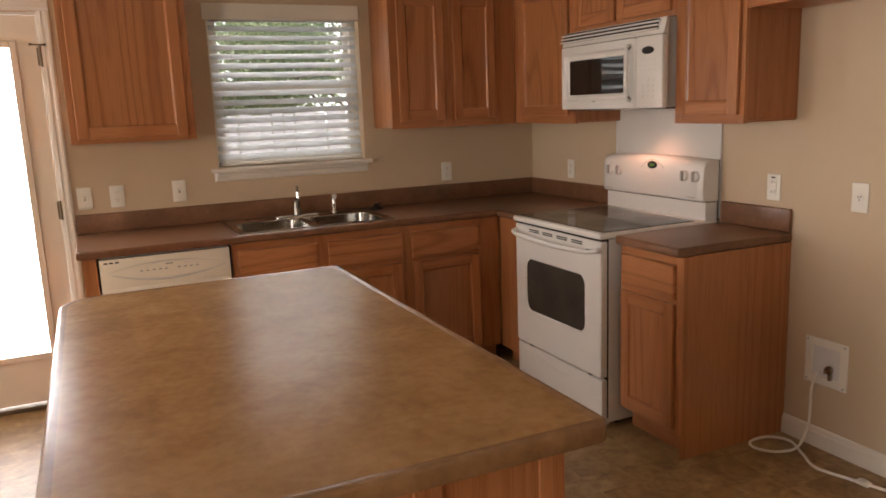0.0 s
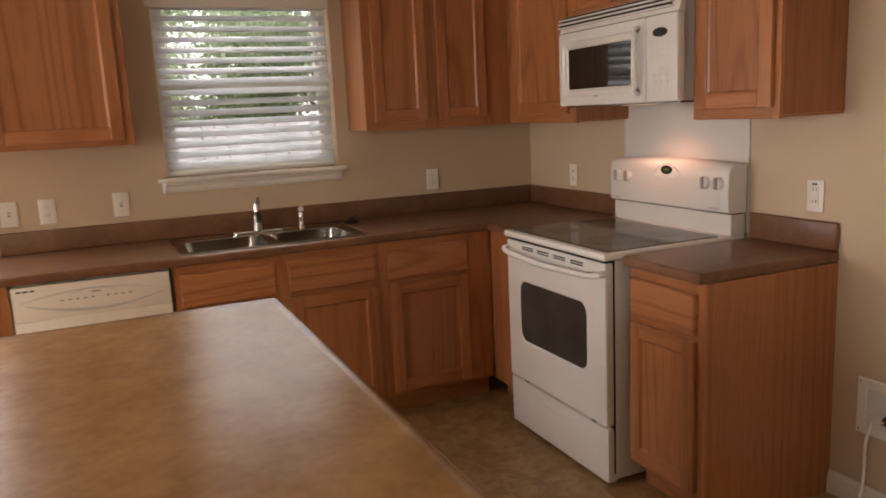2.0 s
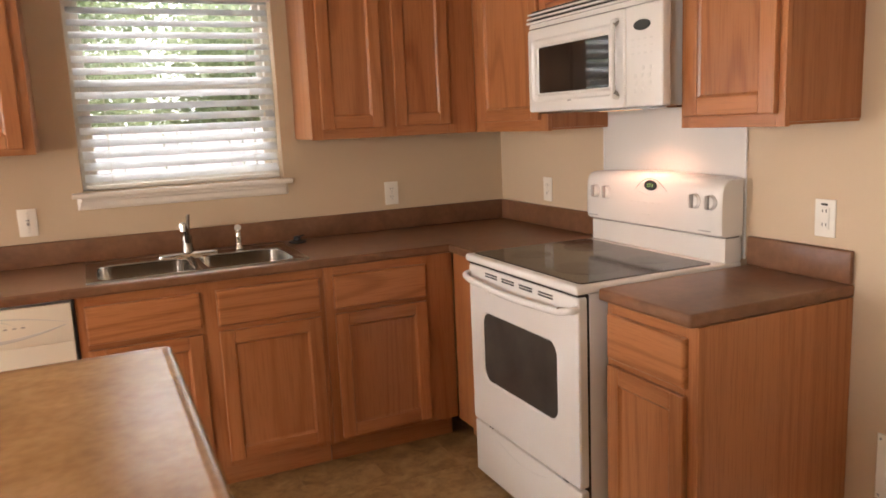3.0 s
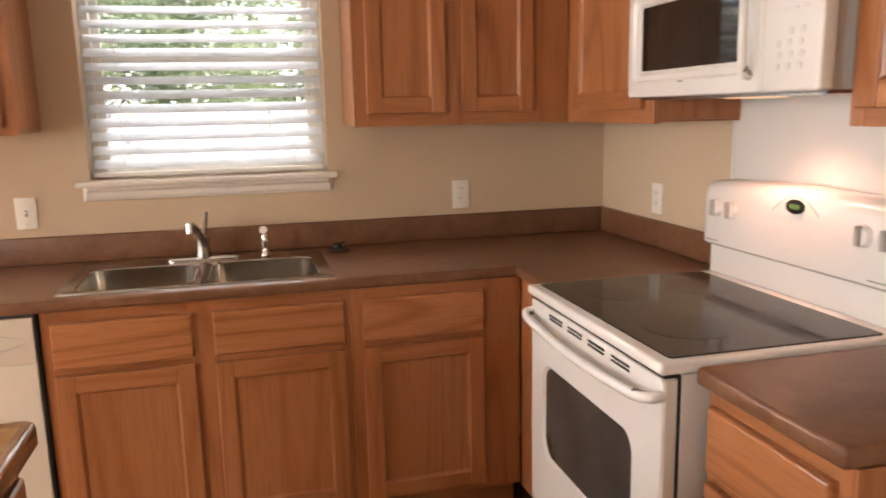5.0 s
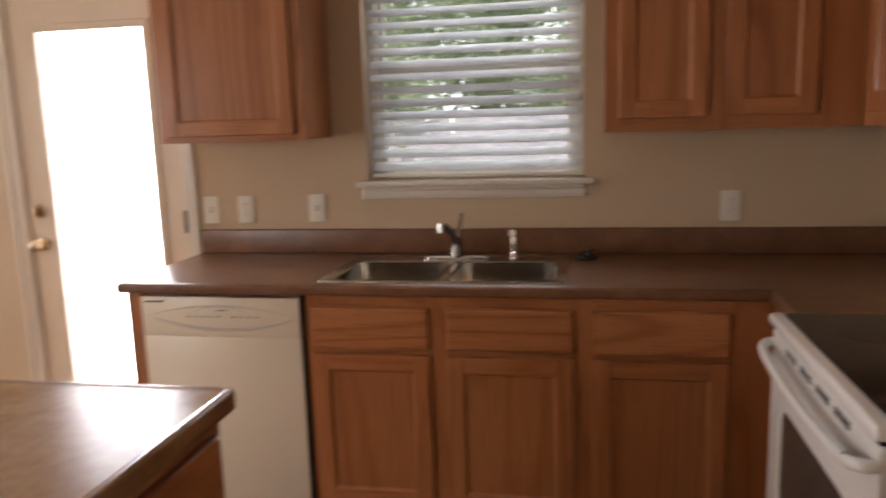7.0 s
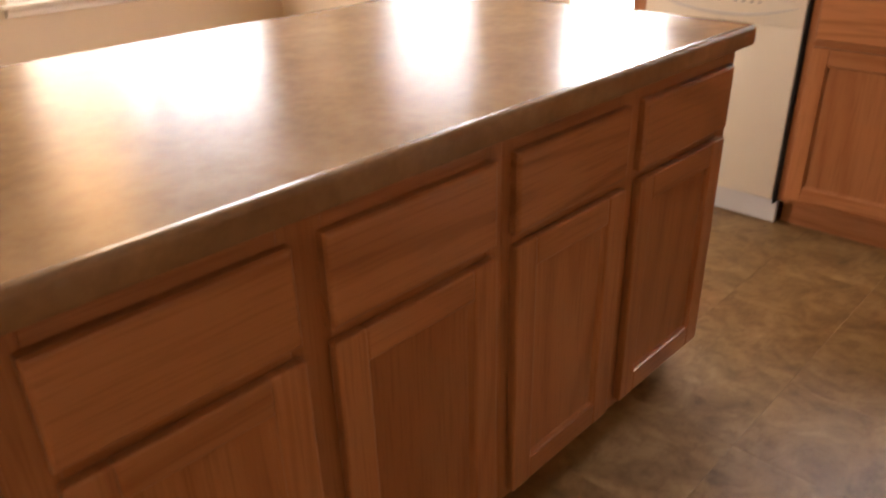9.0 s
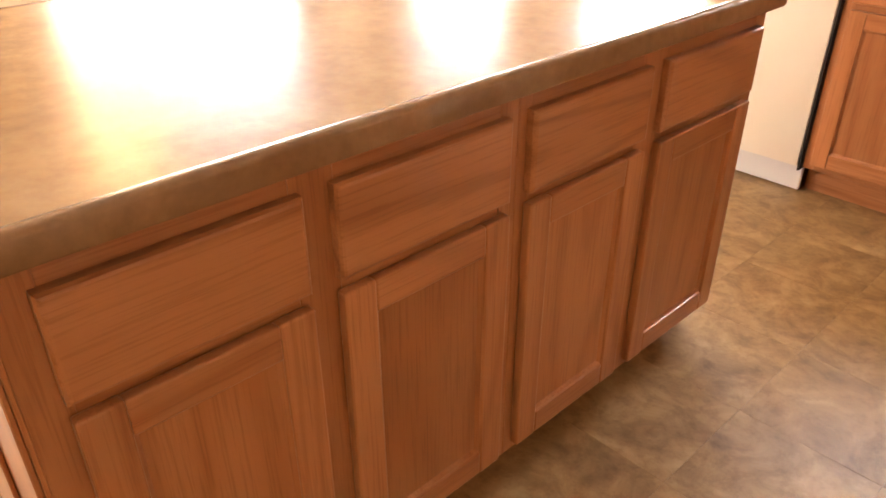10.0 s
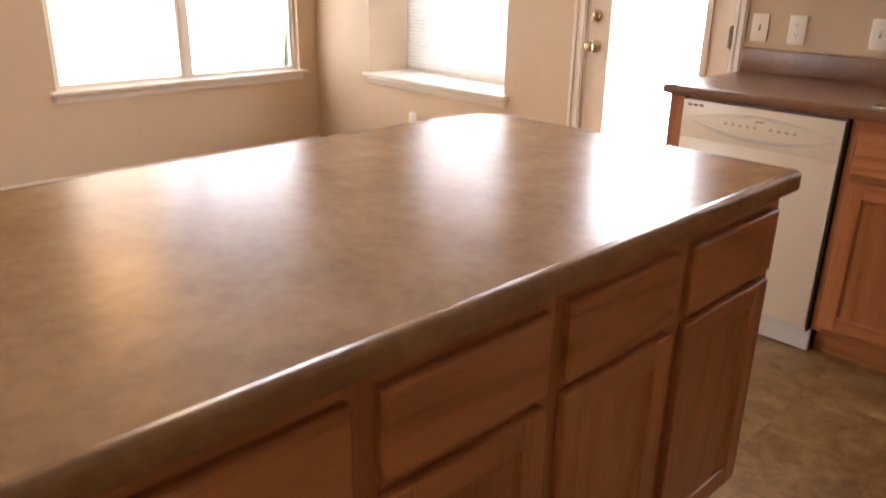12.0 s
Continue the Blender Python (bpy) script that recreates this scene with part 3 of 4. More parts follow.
def base_cabinet(label, m, w, cols, depth=0.59, left_end=False, right_end=False, body_top=0.874, toe=0.07, group=""):
    """A base unit. cols: (x0, x1) of its doors; drawers above them. Local front at y = 0, facing -y."""
    cab = thing("base_cabinet", label, "cabinet", m, group)
    z0, z1 = 0.105, 0.874
    part("body", boxed(0.001, w - 0.001, 0.020, depth, z0, body_top), OAK_V, cab)
    part("toe_kick", boxed(0.001, w - 0.001, toe, depth, 0, z0 - 0.001), OAK_H, cab)
    stiles = [(0, cols[0][0] + 0.010)]
    stiles += [(a[1] - 0.010, b[0] + 0.010) for a, b in zip(cols, cols[1:])]
    stiles += [(cols[-1][1] - 0.010, w)]
    rails = []
    for (s0, s1), (t0, t1) in zip(stiles, stiles[1:]):
        rails += [(s1, t0, z0, z0 + 0.03), (s1, t0, 0.655, 0.70), (s1, t0, 0.835, z1)]
    face_frame(cab, w, z0, z1, stiles, rails)
    for a, b in cols:
        panel_door(cab, a, b, 0.128, 0.673)
        drawer_front(cab, a, b, 0.694, 0.837)
    for on, a, b in ((left_end, -0.006, 0.0), (right_end, w, w + 0.006)):
        if on:
            part("end_panel", boxed(a, b, 0.0, depth, 0.0, z1, 0.001, 1), OAK_P, cab)
    return cab


def wall_cabinet(label, m, w, z0, z1, cols, depth=0.305, door_z=None, name="wall_cabinet", group=""):
    cab = thing(name, label, "cabinet", m, group)
    part("body", boxed(0, w, 0.019, depth - 0.002, z0 + 0.012, z1), OAK_P, cab)
    stiles = [(0, cols[0][0] + 0.010)] + [(a[1] - 0.010, b[0] + 0.010) for a, b in zip(cols, cols[1:])] + [(cols[-1][1] - 0.010, w)]
    rails = []
    for (s0, s1), (t0, t1) in zip(stiles, stiles[1:]):
        rails += [(s1, t0, z0, z0 + 0.05), (s1, t0, z1 - 0.05, z1)]
    face_frame(cab, w, z0, z1, stiles, rails)
    d0, d1 = door_z or (z0 + 0.036, z1 - 0.03)
    for a, b in cols:
        panel_door(cab, a, b, d0, d1, veneer=OAK_F)
    part("light_rail", boxed(0.002, w - 0.002, 0.021, depth - 0.004, z0 + 0.004, z0 + 0.011), OAK_H, cab)
    return cab


FY = -0.605                                     # face plane of the back run
sinkcab = base_cabinet("honey oak sink base with two false drawer fronts and two doors", pose(-2.128, FY, 0), 0.928, [(0.028, 0.433), (0.494, 0.906)], depth=0.60, body_top=0.73)
base_cabinet("honey oak base cabinet with drawer and door beside the corner", pose(-1.199, FY, 0), 0.589, [(0.037, 0.454)], depth=0.60)
corner = thing("corner_filler", "honey oak filler panel in the kitchen corner", "cabinet", pose(-0.605, -0.606, 0, 0, 0, -90))
part("stile", boxed(0.0, 0.335, 0.0, 0.58, 0.095, 0.874, 0.001, 1), OAK_V, corner)
part("toe_kick", boxed(0.0, 0.335, 0.07, 0.58, 0, 0.094), OAK_H, corner)
base_cabinet("narrow honey oak base cabinet with drawer, by the range", pose(-0.605, -1.722, 0, 0, 0, -90), 0.388, [(0.018, 0.356)], depth=0.603, right_end=True)
endp = thing("end_panel", "honey oak end panel beside the dishwasher", "panel", pose(-2.80, FY, 0))
part("panel", boxed(0, 0.06, 0.0, 0.60, 0, 0.874, 0.0015, 1), OAK_V, endp)

ISX = -1.921                                    # face plane of the island
isl_a = base_cabinet("honey oak island cabinet with two drawers and doors", pose(ISX, -3.205, 0, 0, 0, 90), 0.767, [(0.040, 0.355), (0.402, 0.737)], depth=0.62, left_end=True, group="island cabinets")
isl_b = base_cabinet("honey oak island cabinet with two drawers and doors", pose(ISX, -2.437, 0, 0, 0, 90), 0.800, [(0.019, 0.352), (0.404, 0.767)], depth=0.62, right_end=False, group="island cabinets")
for u in (0.03, 0.30):
    part("corner_post", boxed(-0.014, -0.006, u - 0.03, u + 0.03, 0.0, 0.874, 0.002, 1), OAK_V, isl_a)

wall_cabinet("honey oak wall cabinet with one door, between door and window", pose(-2.787, -0.305, 0), 0.585, 1.390, 2.16, [(0.032, 0.548)], door_z=(1.413, 2.13))
wall_cabinet("honey oak wall cabinet with two doors beside the window", pose(-1.120, -0.305, 0), 0.814, 1.388, 2.16, [(0.046, 0.335), (0.395, 0.672)], depth=0.303, door_z=(1.432, 2.13))
wall_cabinet("honey oak wall cabinet with one door in the corner", pose(-0.305, -0.306, 0, 0, 0, -90), 0.634, 1.388, 2.16, [(0.085, 0.585)], door_z=(1.432, 2.13))
wall_cabinet("short honey oak cabinet above the microwave", pose(-0.305, -0.942, 0, 0, 0, -90), 0.770, 1.864, 2.16, [(0.012, 0.350), (0.372, 0.748)], door_z=(1.886, 2.13))
wall_cabinet("honey oak wall cabinet with one door next to the microwave", pose(-0.305, -1.714, 0, 0, 0, -90), 0.398, 1.392, 2.16, [(0.028, 0.376)], door_z=(1.428, 2.13))
wall_cabinet("short honey oak cabinet over the empty refrigerator space", pose(-0.305, -2.114, 0, 0, 0, -90), 0.92, 1.842, 2.16, [(0.03, 0.44), (0.48, 0.89)], door_z=(1.875, 2.13))

# ---- counters ----
C0, C1 = 0.876, 0.914
cells = [(-2.82, -2.045, -0.635, -0.575), (-2.045, -1.285, -0.635, -0.575), (-1.285, -0.635, -0.635, -0.575),
         (-2.82, -2.045, -0.575, -0.125), (-1.285, -0.635, -0.575, -0.125),
         (-2.82, -2.045, -0.125, -0.003), (-2.045, -1.285, -0.125, -0.003), (-1.285, -0.635, -0.125, -0.003),
         (-0.635, -0.003, -0.635, -0.575), (-0.635, -0.003, -0.575, -0.125), (-0.635, -0.003, -0.125, -0.003),
         (-0.635, -0.003, -0.943, -0.635)]


def main_rounded(x, y):
    if x < -2.8199:
        return 1
    return 1 if (y < -0.6349 and x < -0.634) or (abs(x + 0.635) < 1e-3 and y < -0.636) else 0


counter = thing("countertop", "brown laminate countertop with low backsplash, L-shaped", "countertop")
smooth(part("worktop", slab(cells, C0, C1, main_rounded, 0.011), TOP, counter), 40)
bm = boxed(-2.815, -0.003, -0.022, -0.003, 0.9145, 1.016, 0.005, 3)
smooth(part("backsplash", bm, TOP, counter), 40)
bm = boxed(-0.022, -0.003, -0.944, -0.0225, 0.9145, 1.0155, 0.005, 3)
smooth(part("backsplash", bm, TOP, counter), 40)
counter2 = thing("countertop", "short brown laminate countertop beside the range", "countertop")
smooth(part("worktop", slab([(-0.635, -0.003, -2.117, -1.719)], C0 - 0.001, C1, lambda x, y: 2 if x < -0.6 and y < -2 else (1 if x < -0.634 or y < -2.116 else 0), 0.010), TOP, counter2), 40)
smooth(part("backsplash", boxed(-0.022, -0.003, -2.116, -1.721, 0.9145, 1.016, 0.006, 3), TOP, counter2), 40)

island = thing("island_countertop", "laminate island top with rounded corner, sheen put into its colour", "countertop")
bm = bmesh.new()
outline = []
ix0, ix1, iy0, iy1 = -2.862, -1.886, -3.328, -1.606
for cx, cy, r, a0 in ((ix1, iy1, 0.027, 0), (ix0, iy1, 0.13, 90), (ix0, iy0, 0.13, 180), (ix1, iy0, 0.03, 270)):
    sx = 1 if cx == ix1 else -1
    sy = 1 if cy == iy1 else -1
    for i in range(9):
        a = radians(a0 + 90 * i / 8)
        outline.append((cx - sx * r + r * math.cos(a), cy - sy * r + r * math.sin(a)))


def inset(pts, d):
    out = []
    n = len(pts)
    for i in range(n):
        p, q, s = Vector(pts[i - 1]), Vector(pts[i]), Vector(pts[(i + 1) % n])
        t = ((q - p).normalized() + (s - q).normalized()).normalized()
        out.append((q.x - t.y * d, q.y + t.x * d))
    return out


rings = []
R = 0.010  # the rolled edge ends in a low no-drip lip


def lip(x):
    return 0.0031 * min(1.0, max(0.0, (x + 2.55) / 0.4))


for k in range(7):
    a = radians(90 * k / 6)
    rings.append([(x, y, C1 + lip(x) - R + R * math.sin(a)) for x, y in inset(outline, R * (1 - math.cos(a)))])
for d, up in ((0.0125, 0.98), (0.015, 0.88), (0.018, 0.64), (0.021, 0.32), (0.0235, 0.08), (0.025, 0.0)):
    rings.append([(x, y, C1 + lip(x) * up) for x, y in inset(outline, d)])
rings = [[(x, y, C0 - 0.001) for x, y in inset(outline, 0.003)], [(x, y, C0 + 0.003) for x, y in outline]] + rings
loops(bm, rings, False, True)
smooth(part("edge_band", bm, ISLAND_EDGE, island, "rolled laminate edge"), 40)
bm = bmesh.new()
bm.faces.new([bm.verts.new(p) for p in rings[-1]])
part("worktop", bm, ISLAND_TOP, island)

# ---- sink, faucet and what lies there ----
sink = thing("kitchen_sink", "stainless steel double-bowl drop-in sink", "sink", pose(-1.665, -0.352, 0))
W, H = 0.838, 0.475
for cx, half in ((-0.2005, -1), (0.2005, 1)):
    bm = bmesh.new()
    ow = W / 2
    ox = half * ow / 2
    outer0 = [(x, y, 0.9145) for x, y in round_rect(ox, 0, ow, H, 0.0005)]
    outer = [(x, y, 0.919) for x, y in round_rect(ox, 0, ow, H - 0.008, 0.0008)]
    lip = [(x, y, 0.921) for x, y in round_rect(ox, 0, ow - 0.0004, H - 0.014, 0.001)]
    rim = [(x, y, 0.9185) for x, y in round_rect(cx, -0.030, 0.358, 0.352, 0.062)]
    r1 = [(x, y, 0.914) for x, y in round_rect(cx, -0.030, 0.350, 0.344, 0.058)]
    r2 = [(x, y, 0.79) for x, y in round_rect(cx, -0.030, 0.338, 0.332, 0.060)]
    r3 = [(x, y, 0.762) for x, y in round_rect(cx, -0.030, 0.318, 0.312, 0.060)]
    r4 = [(x, y, 0.752) for x, y in round_rect(cx, -0.030, 0.26, 0.25, 0.06)]
    loops(bm, [outer0, outer, lip, rim, r1, r2, r3, r4])
    bmesh.ops.recalc_face_normals(bm, faces=bm.faces[:])
    smooth(part("bowl", bm, STEEL, sink), 30)
for cx in (-0.2005, 0.2005):
    bm = bmesh.new()
    lathe(bm, [(0.055, 0.0), (0.055, 0.003), (0.043, 0.004), (0.040, 0.001)], (cx, -0.03, 0.7522))
    smooth(part("drain", bm, CHROME, sink, "round chrome drain"), 40)

faucet = thing("kitchen_faucet", "chrome single-lever kitchen faucet behind the sink", "faucet", pose(-1.672, -0.158, 0.921))
bm = bmesh.new()
loops(bm, [[(x, y, z) for x, y in round_rect(0, 0, w, h, h / 2 - 0.001)] for w, h, z in ((0.255, 0.056, -0.001), (0.255, 0.056, 0.006), (0.235, 0.042, 0.012))], True, True)
smooth(part("deck_plate", bm, CHROME, faucet), 40)
bm = bmesh.new()
lathe(bm, [(0.026, 0.011), (0.024, 0.03), (0.021, 0.055), (0.022, 0.075), (0.019, 0.088), (0.010, 0.094)], (0, 0, 0))
smooth(part("faucet_body", bm, GUNMETAL, faucet), 40)
tube("spout", curve_points([(0.004, 0.0, 0.045), (-0.006, -0.05, 0.098), (-0.020, -0.115, 0.138), (-0.030, -0.165, 0.150)]), 0.013, GUNMETAL, faucet, "brushed grey spout")
bm = bmesh.new()
rod(bm, (-0.030, -0.160, 0.155), (-0.030, -0.166, 0.122), 0.014, 0.012)
smooth(part("spray_head", bm, CHROME, faucet), 40)
bm = bmesh.new()
rod(bm, (0.004, 0.004, 0.085), (0.016, 0.035, 0.165), 0.010, 0.0075)
ball(bm, (0.016, 0.035, 0.165), 0.0078)
smooth(part("lever", bm, GUNMETAL, faucet, "dark metal lever"), 50)
spray = thing("side_sprayer", "chrome side sprayer standing beside the faucet", "sprayer", pose(-1.452, -0.155, 0.921))
bm = bmesh.new()
lathe(bm, [(0.020, 0), (0.020, 0.006), (0.013, 0.012), (0.011, 0.03), (0.013, 0.05), (0.012, 0.075), (0.010, 0.082)], (0, 0, 0))
smooth(part("sprayer_body", bm, CHROME, spray), 50)
bm = bmesh.new()
rod(bm, (0, 0.010, 0.088), (-0.004, -0.026, 0.100), 0.012, 0.015)
ball(bm, (0, 0.008, 0.088), 0.0125)
smooth(part("nozzle", bm, CHROME, spray), 50)
stop = thing("sink_stopper", "black rubber sink stopper lying on the countertop", "stopper", pose(-1.178, -0.125, 0.914))
bm = bmesh.new()
lathe(bm, [(0.034, 0), (0.042, 0.004), (0.040, 0.009), (0.020, 0.014), (0.016, 0.020), (0.017, 0.030), (0.010, 0.034)], (0, 0, 0))
smooth(part("rubber_disc", bm, BLACK, stop), 40)
bm = bmesh.new()
rod(bm, (0.008, 0, 0.03), (0.030, -0.006, 0.036), 0.004, n=8)
part("tab", bm, BLACK, stop)

# ---- dishwasher ----
dw = thing("dishwasher", "cream-white built-in dishwasher with curved control strip", "dishwasher", pose(-2.733, -0.628, 0))
part("tub", boxed(0.006, 0.596, 0.045, 0.60, 0.10, 0.868), GREY, dw)
smooth(part("front_panel", boxed(0.004, 0.592, 0.0, 0.044, 0.112, 0.7243, 0.0015, 2), CREAM, dw), 40)
smooth(part("control_panel", boxed(0.004, 0.592, -0.001, 0.044, 0.7247, 0.866, 0.0015, 2), CREAM, dw), 40)
part("side_gap", boxed(0.5935, 0.600, 0.006, 0.5, 0.095, 0.872), GAP_SHADE, dw)
part("kick_plate", boxed(0.004, 0.600, 0.046, 0.066, 0.004, 0.104, 0.003), GREY, dw, "grey kick plate")
for i in range(3):
    part("vent_slot", boxed(0.022 + 0.024 * i, 0.039 + 0.024 * i, -0.0025, -0.0005, 0.846, 0.853, 0.0005, 1), BLACK, dw)


def arc_strip(x0, x1, zmid, rise, y, thick=0.0016, n=20):
    bm = bmesh.new()
    rows = []
    for i in range(n + 1):
        u = i / n
        x = x0 + (x1 - x0) * u
        z = zmid + rise * (4 * u * (1 - u))
        h = thick * (0.3 + 0.7 * 4 * u * (1 - u))
        rows.append([bm.verts.new((x, yy, zz)) for yy, zz in ((y, z - h), (y - 0.002, z - h * 0.6), (y - 0.002, z + h * 0.6), (y, z + h))])
    for a, b in zip(rows, rows[1:]):
        for k in range(3):
            bm.faces.new((a[k], a[k + 1], b[k + 1], b[k]))
    bmesh.ops.recalc_face_normals(bm, faces=bm.faces[:])
    return bm


part("trim_line", arc_strip(0.03, 0.57, 0.800, 0.036, -0.001, 0.0026), FAINT, dw)
part("trim_line", arc_strip(0.05, 0.57, 0.790, -0.040, -0.001, 0.0065), FAINT, dw)
part("trim_line", arc_strip(0.20, 0.40, 0.812, 0.024, -0.001, 0.0022), FAINT, dw)
for i in range(9):
    x = 0.175 + 0.028 * i + (0.03 if i > 4 else 0)
    part("button", boxed(x, x + 0.013, -0.0030, -0.0005, 0.795, 0.800, 0.0006, 1), INK_AND_SHADE, dw)
    part("button_print", boxed(x + 0.002, x + 0.011, -0.0025, -0.0005, 0.806, 0.808), FAINT, dw)
part("badge", boxed(0.29, 0.325, -0.0030, -0.0005, 0.818, 0.823, 0.0008, 1), INK_AND_SHADE, dw)

# ---- range ----
RW = 0.762
rng = thing("kitchen_range", "white freestanding electric range with black glass cooktop", "range", pose(0, -0.946, 0, 0, 0, -90))
part("oven_body", boxed(0.003, RW - 0.003, -0.660, -0.03, 0.03, 0.895), GREY, rng, "grey side panels")
part("door_gap", boxed(0.006, RW - 0.006, -0.668, -0.6605, 0.05, 0.893), GAP_SHADE, rng)
part("vent_gap", boxed(0.010, RW - 0.010, -0.699, -0.661, 0.8885, 0.8965), GAP_SHADE, rng)
for u in (0.05, RW - 0.05):
    for v in (-0.58, -0.10):
        bm = bmesh.new()
        rod(bm, (u, v, 0), (u, v, 0.031), 0.016)
        part("foot", bm, BLACK, rng)
bm = slab([(0, RW, -0.712, -0.03)], 0.897, 0.926, lambda x, y: 2 if y < -0.6 else (1 if y < -0.71 or x < 0.001 or x > RW - 0.001 else 0), 0.010)
smooth(part("cooktop_frame", bm, WHITE, rng), 40)
bm = bmesh.new()
loops(bm, [[(x, y, z) for x, y in round_rect(RW / 2, -0.410, w, h, 0.012)] for w, h, z in ((0.718, 0.540, 0.9255), (0.718, 0.540, 0.9285), (0.715, 0.537, 0.9292))], True, True)
part("cooktop_glass", bm, BLACKGLASS, rng, "black ceramic glass")
for u, v, r in ((0.205, -0.53, 0.075), (0.545, -0.515, 0.112), (0.205, -0.27, 0.095), (0.560, -0.265, 0.075)):
    bm = bmesh.new()
    ring = lambda q, z: [(u + q * math.cos(2 * math.pi * i / 40), v + q * math.sin(2 * math.pi * i / 40), z) for i in range(40)]
    loops(bm, [ring(r, 0.92915), ring(r - 0.002, 0.92945), ring(r - 0.004, 0.9295)], True, False)
    part("burner", bm, BURNER, rng)
# the backguard: a riser and a curved control panel
part("riser", boxed(0.006, RW - 0.006, -0.098, -0.024, 0.925, 1.010, 0.003), WHITE, rng)
part("riser_gap", boxed(0.010, RW - 0.010, -0.092, -0.03, 1.010, 1.016), GAP_SHADE, rng)
bm = bmesh.new()
prof = [(-0.026, 1.016), (-0.116, 1.016), (-0.128, 1.024), (-0.131, 1.05), (-0.130, 1.12), (-0.127, 1.17), (-0.120, 1.192), (-0.104, 1.206), (-0.080, 1.211), (-0.026, 1.211)]
rows = []
for i in range(41):
    u = i / 40
    x = 0.0 + RW * u
    edge = min(u, 1 - u)
    shrink = 1 - 0.10 * max(0, 1 - edge / 0.03) ** 2
    crown = 0.010 * (4 * u * (1 - u))
    rows.append([bm.verts.new((x, -0.026 + (y + 0.026) * shrink, 1.016 + (z - 1.016) * (1 - 0.06 * (1 - shrink)) + crown * (z - 1.016) / 0.19)) for y, z in prof])
for a, b in zip(rows, rows[1:]):
    for k in range(len(prof)):
        j = (k + 1) % len(prof)
        bm.faces.new((a[k], a[j], b[j], b[k]))
bm.faces.new(rows[0])
bm.faces.new(rows[-1])
bmesh.ops.recalc_face_normals(bm, faces=bm.faces[:])
panel = smooth(part("control_panel", bm, WHITE, rng), 40)
for u in (0.076, 0.150, 0.645, 0.720):
    bm = bmesh.new()
    lathe(bm, [(0.027, 0.0), (0.027, 0.005), (0.024, 0.008), (0.023, 0.014), (0.020, 0.016)], (u, -0.128, 1.135), (0, -1, 0.03), 24)
    kn = smooth(part("knob", bm, WHITE, rng), 40)
    bm = boxed(u - 0.0065, u + 0.0065, -0.154, -0.140, 1.112, 1.160, 0.003)
    part("knob_grip", bm, GRIP, kn)
    bm = boxed(u - 0.0012, u + 0.0012, -0.1548, -0.1525, 1.138, 1.159)
    part("knob_mark", bm, INK_AND_SHADE, kn)
bm = bmesh.new()
lathe(bm, [(0.035, 0), (0.035, 0.003), (0.031, 0.005)], (0, 0, 0), (0, 0, 1), 28)
bmesh.ops.transform(bm, matrix=Matrix.Translation((0.412, -0.1275, 1.176)) @ pose(0, 0, 0, 87, 0, 0) @ Matrix.Diagonal((1.0, 0.55, 1, 1)), verts=bm.verts[:])
clock = part("clock_display", bm, BLACK, rng, "black oval clock display")
for i, (dx, parts_on) in enumerate(((-0.014, (1,)), (0.0, (0, 1, 2)), (0.014, (0, 1, 2)))):
    bm = bmesh.new()
    x = 0.412 + dx
    box(bm, x + 0.003, x + 0.0045, -0.1350, -0.1335, 1.1705, 1.1825)
    if len(parts_on) > 1:
        for z in (1.1710, 1.1765, 1.1815):
            box(bm, x - 0.004, x + 0.003, -0.1350, -0.1335, z - 0.0006, z + 0.0008)
    part("clock_digit", bm, GREEN, clock)
part("panel_line", arc_strip(0.325, 0.500, 1.158, 0.044, -0.1275, 0.0013), INK_AND_SHADE, rng)
part("panel_line", arc_strip(0.345, 0.480, 1.150, -0.012, -0.1285, 0.0010), FAINT, rng)
for u in (0.030, 0.665):
    part("panel_print", boxed(u, u + 0.055, -0.1318, -0.129, 1.033, 1.036), INK_AND_SHADE, rng)
for i in range(5):
    part("panel_print", boxed(0.295 + 0.04 * i, 0.312 + 0.04 * i, -0.1318, -0.129, 1.108, 1.112), FAINT, rng)
part("badge", boxed(0.362, 0.408, -0.1328, -0.129, 1.060, 1.066), FAINT, rng)
# oven door: a plate with a window opening of bowed outline, handle and vents
bm = bmesh.new()
DW0, DW1, DZ0, DZ1 = 0.008, RW - 0.008, 0.246, 0.888


def oven_outline(k):
    """The window's outline: bowed top and bottom edges, round corners."""
    cx, cz, w, h = 0.365, 0.573, 0.530 - 2 * k, 0.272 - 2 * k
    pts = []
    for x, z in round_rect(0, 0, w, h, 0.045 - k * 0.5, 6):
        bow = 1 - (2 * x / w) ** 2
        pts.append((cx + x, cz + z + (0.020 * bow if z > 0 else -0.030 * bow)))
    return pts


sq = [(0.381 + x, 0.567 + z) for x, z in round_rect(0, 0, DW1 - DW0, DZ1 - DZ0, 0.012, 6)]
loops(bm, [[(x, -0.632, z) for x, z in sq], [(x, -0.658, z) for x, z in sq], [(0.381 + (x - 0.381) * 0.99, -0.664, 0.567 + (z - 0.567) * 0.99) for x, z in sq],
           [(x, -0.6645, z) for x, z in oven_outline(0)], [(x, -0.656, z) for x, z in oven_outline(0.008)]], False, True)
bmesh.ops.recalc_face_normals(bm, faces=bm.faces[:])
od = smooth(part("oven_door", bm, WHITE, rng), 30)
bm = bmesh.new()
bm.faces.new([bm.verts.new((x, -0.6575, z)) for x, z in oven_outline(0.004)])
g = part("oven_window", bm, OVENGLASS, od, "dark oven window")
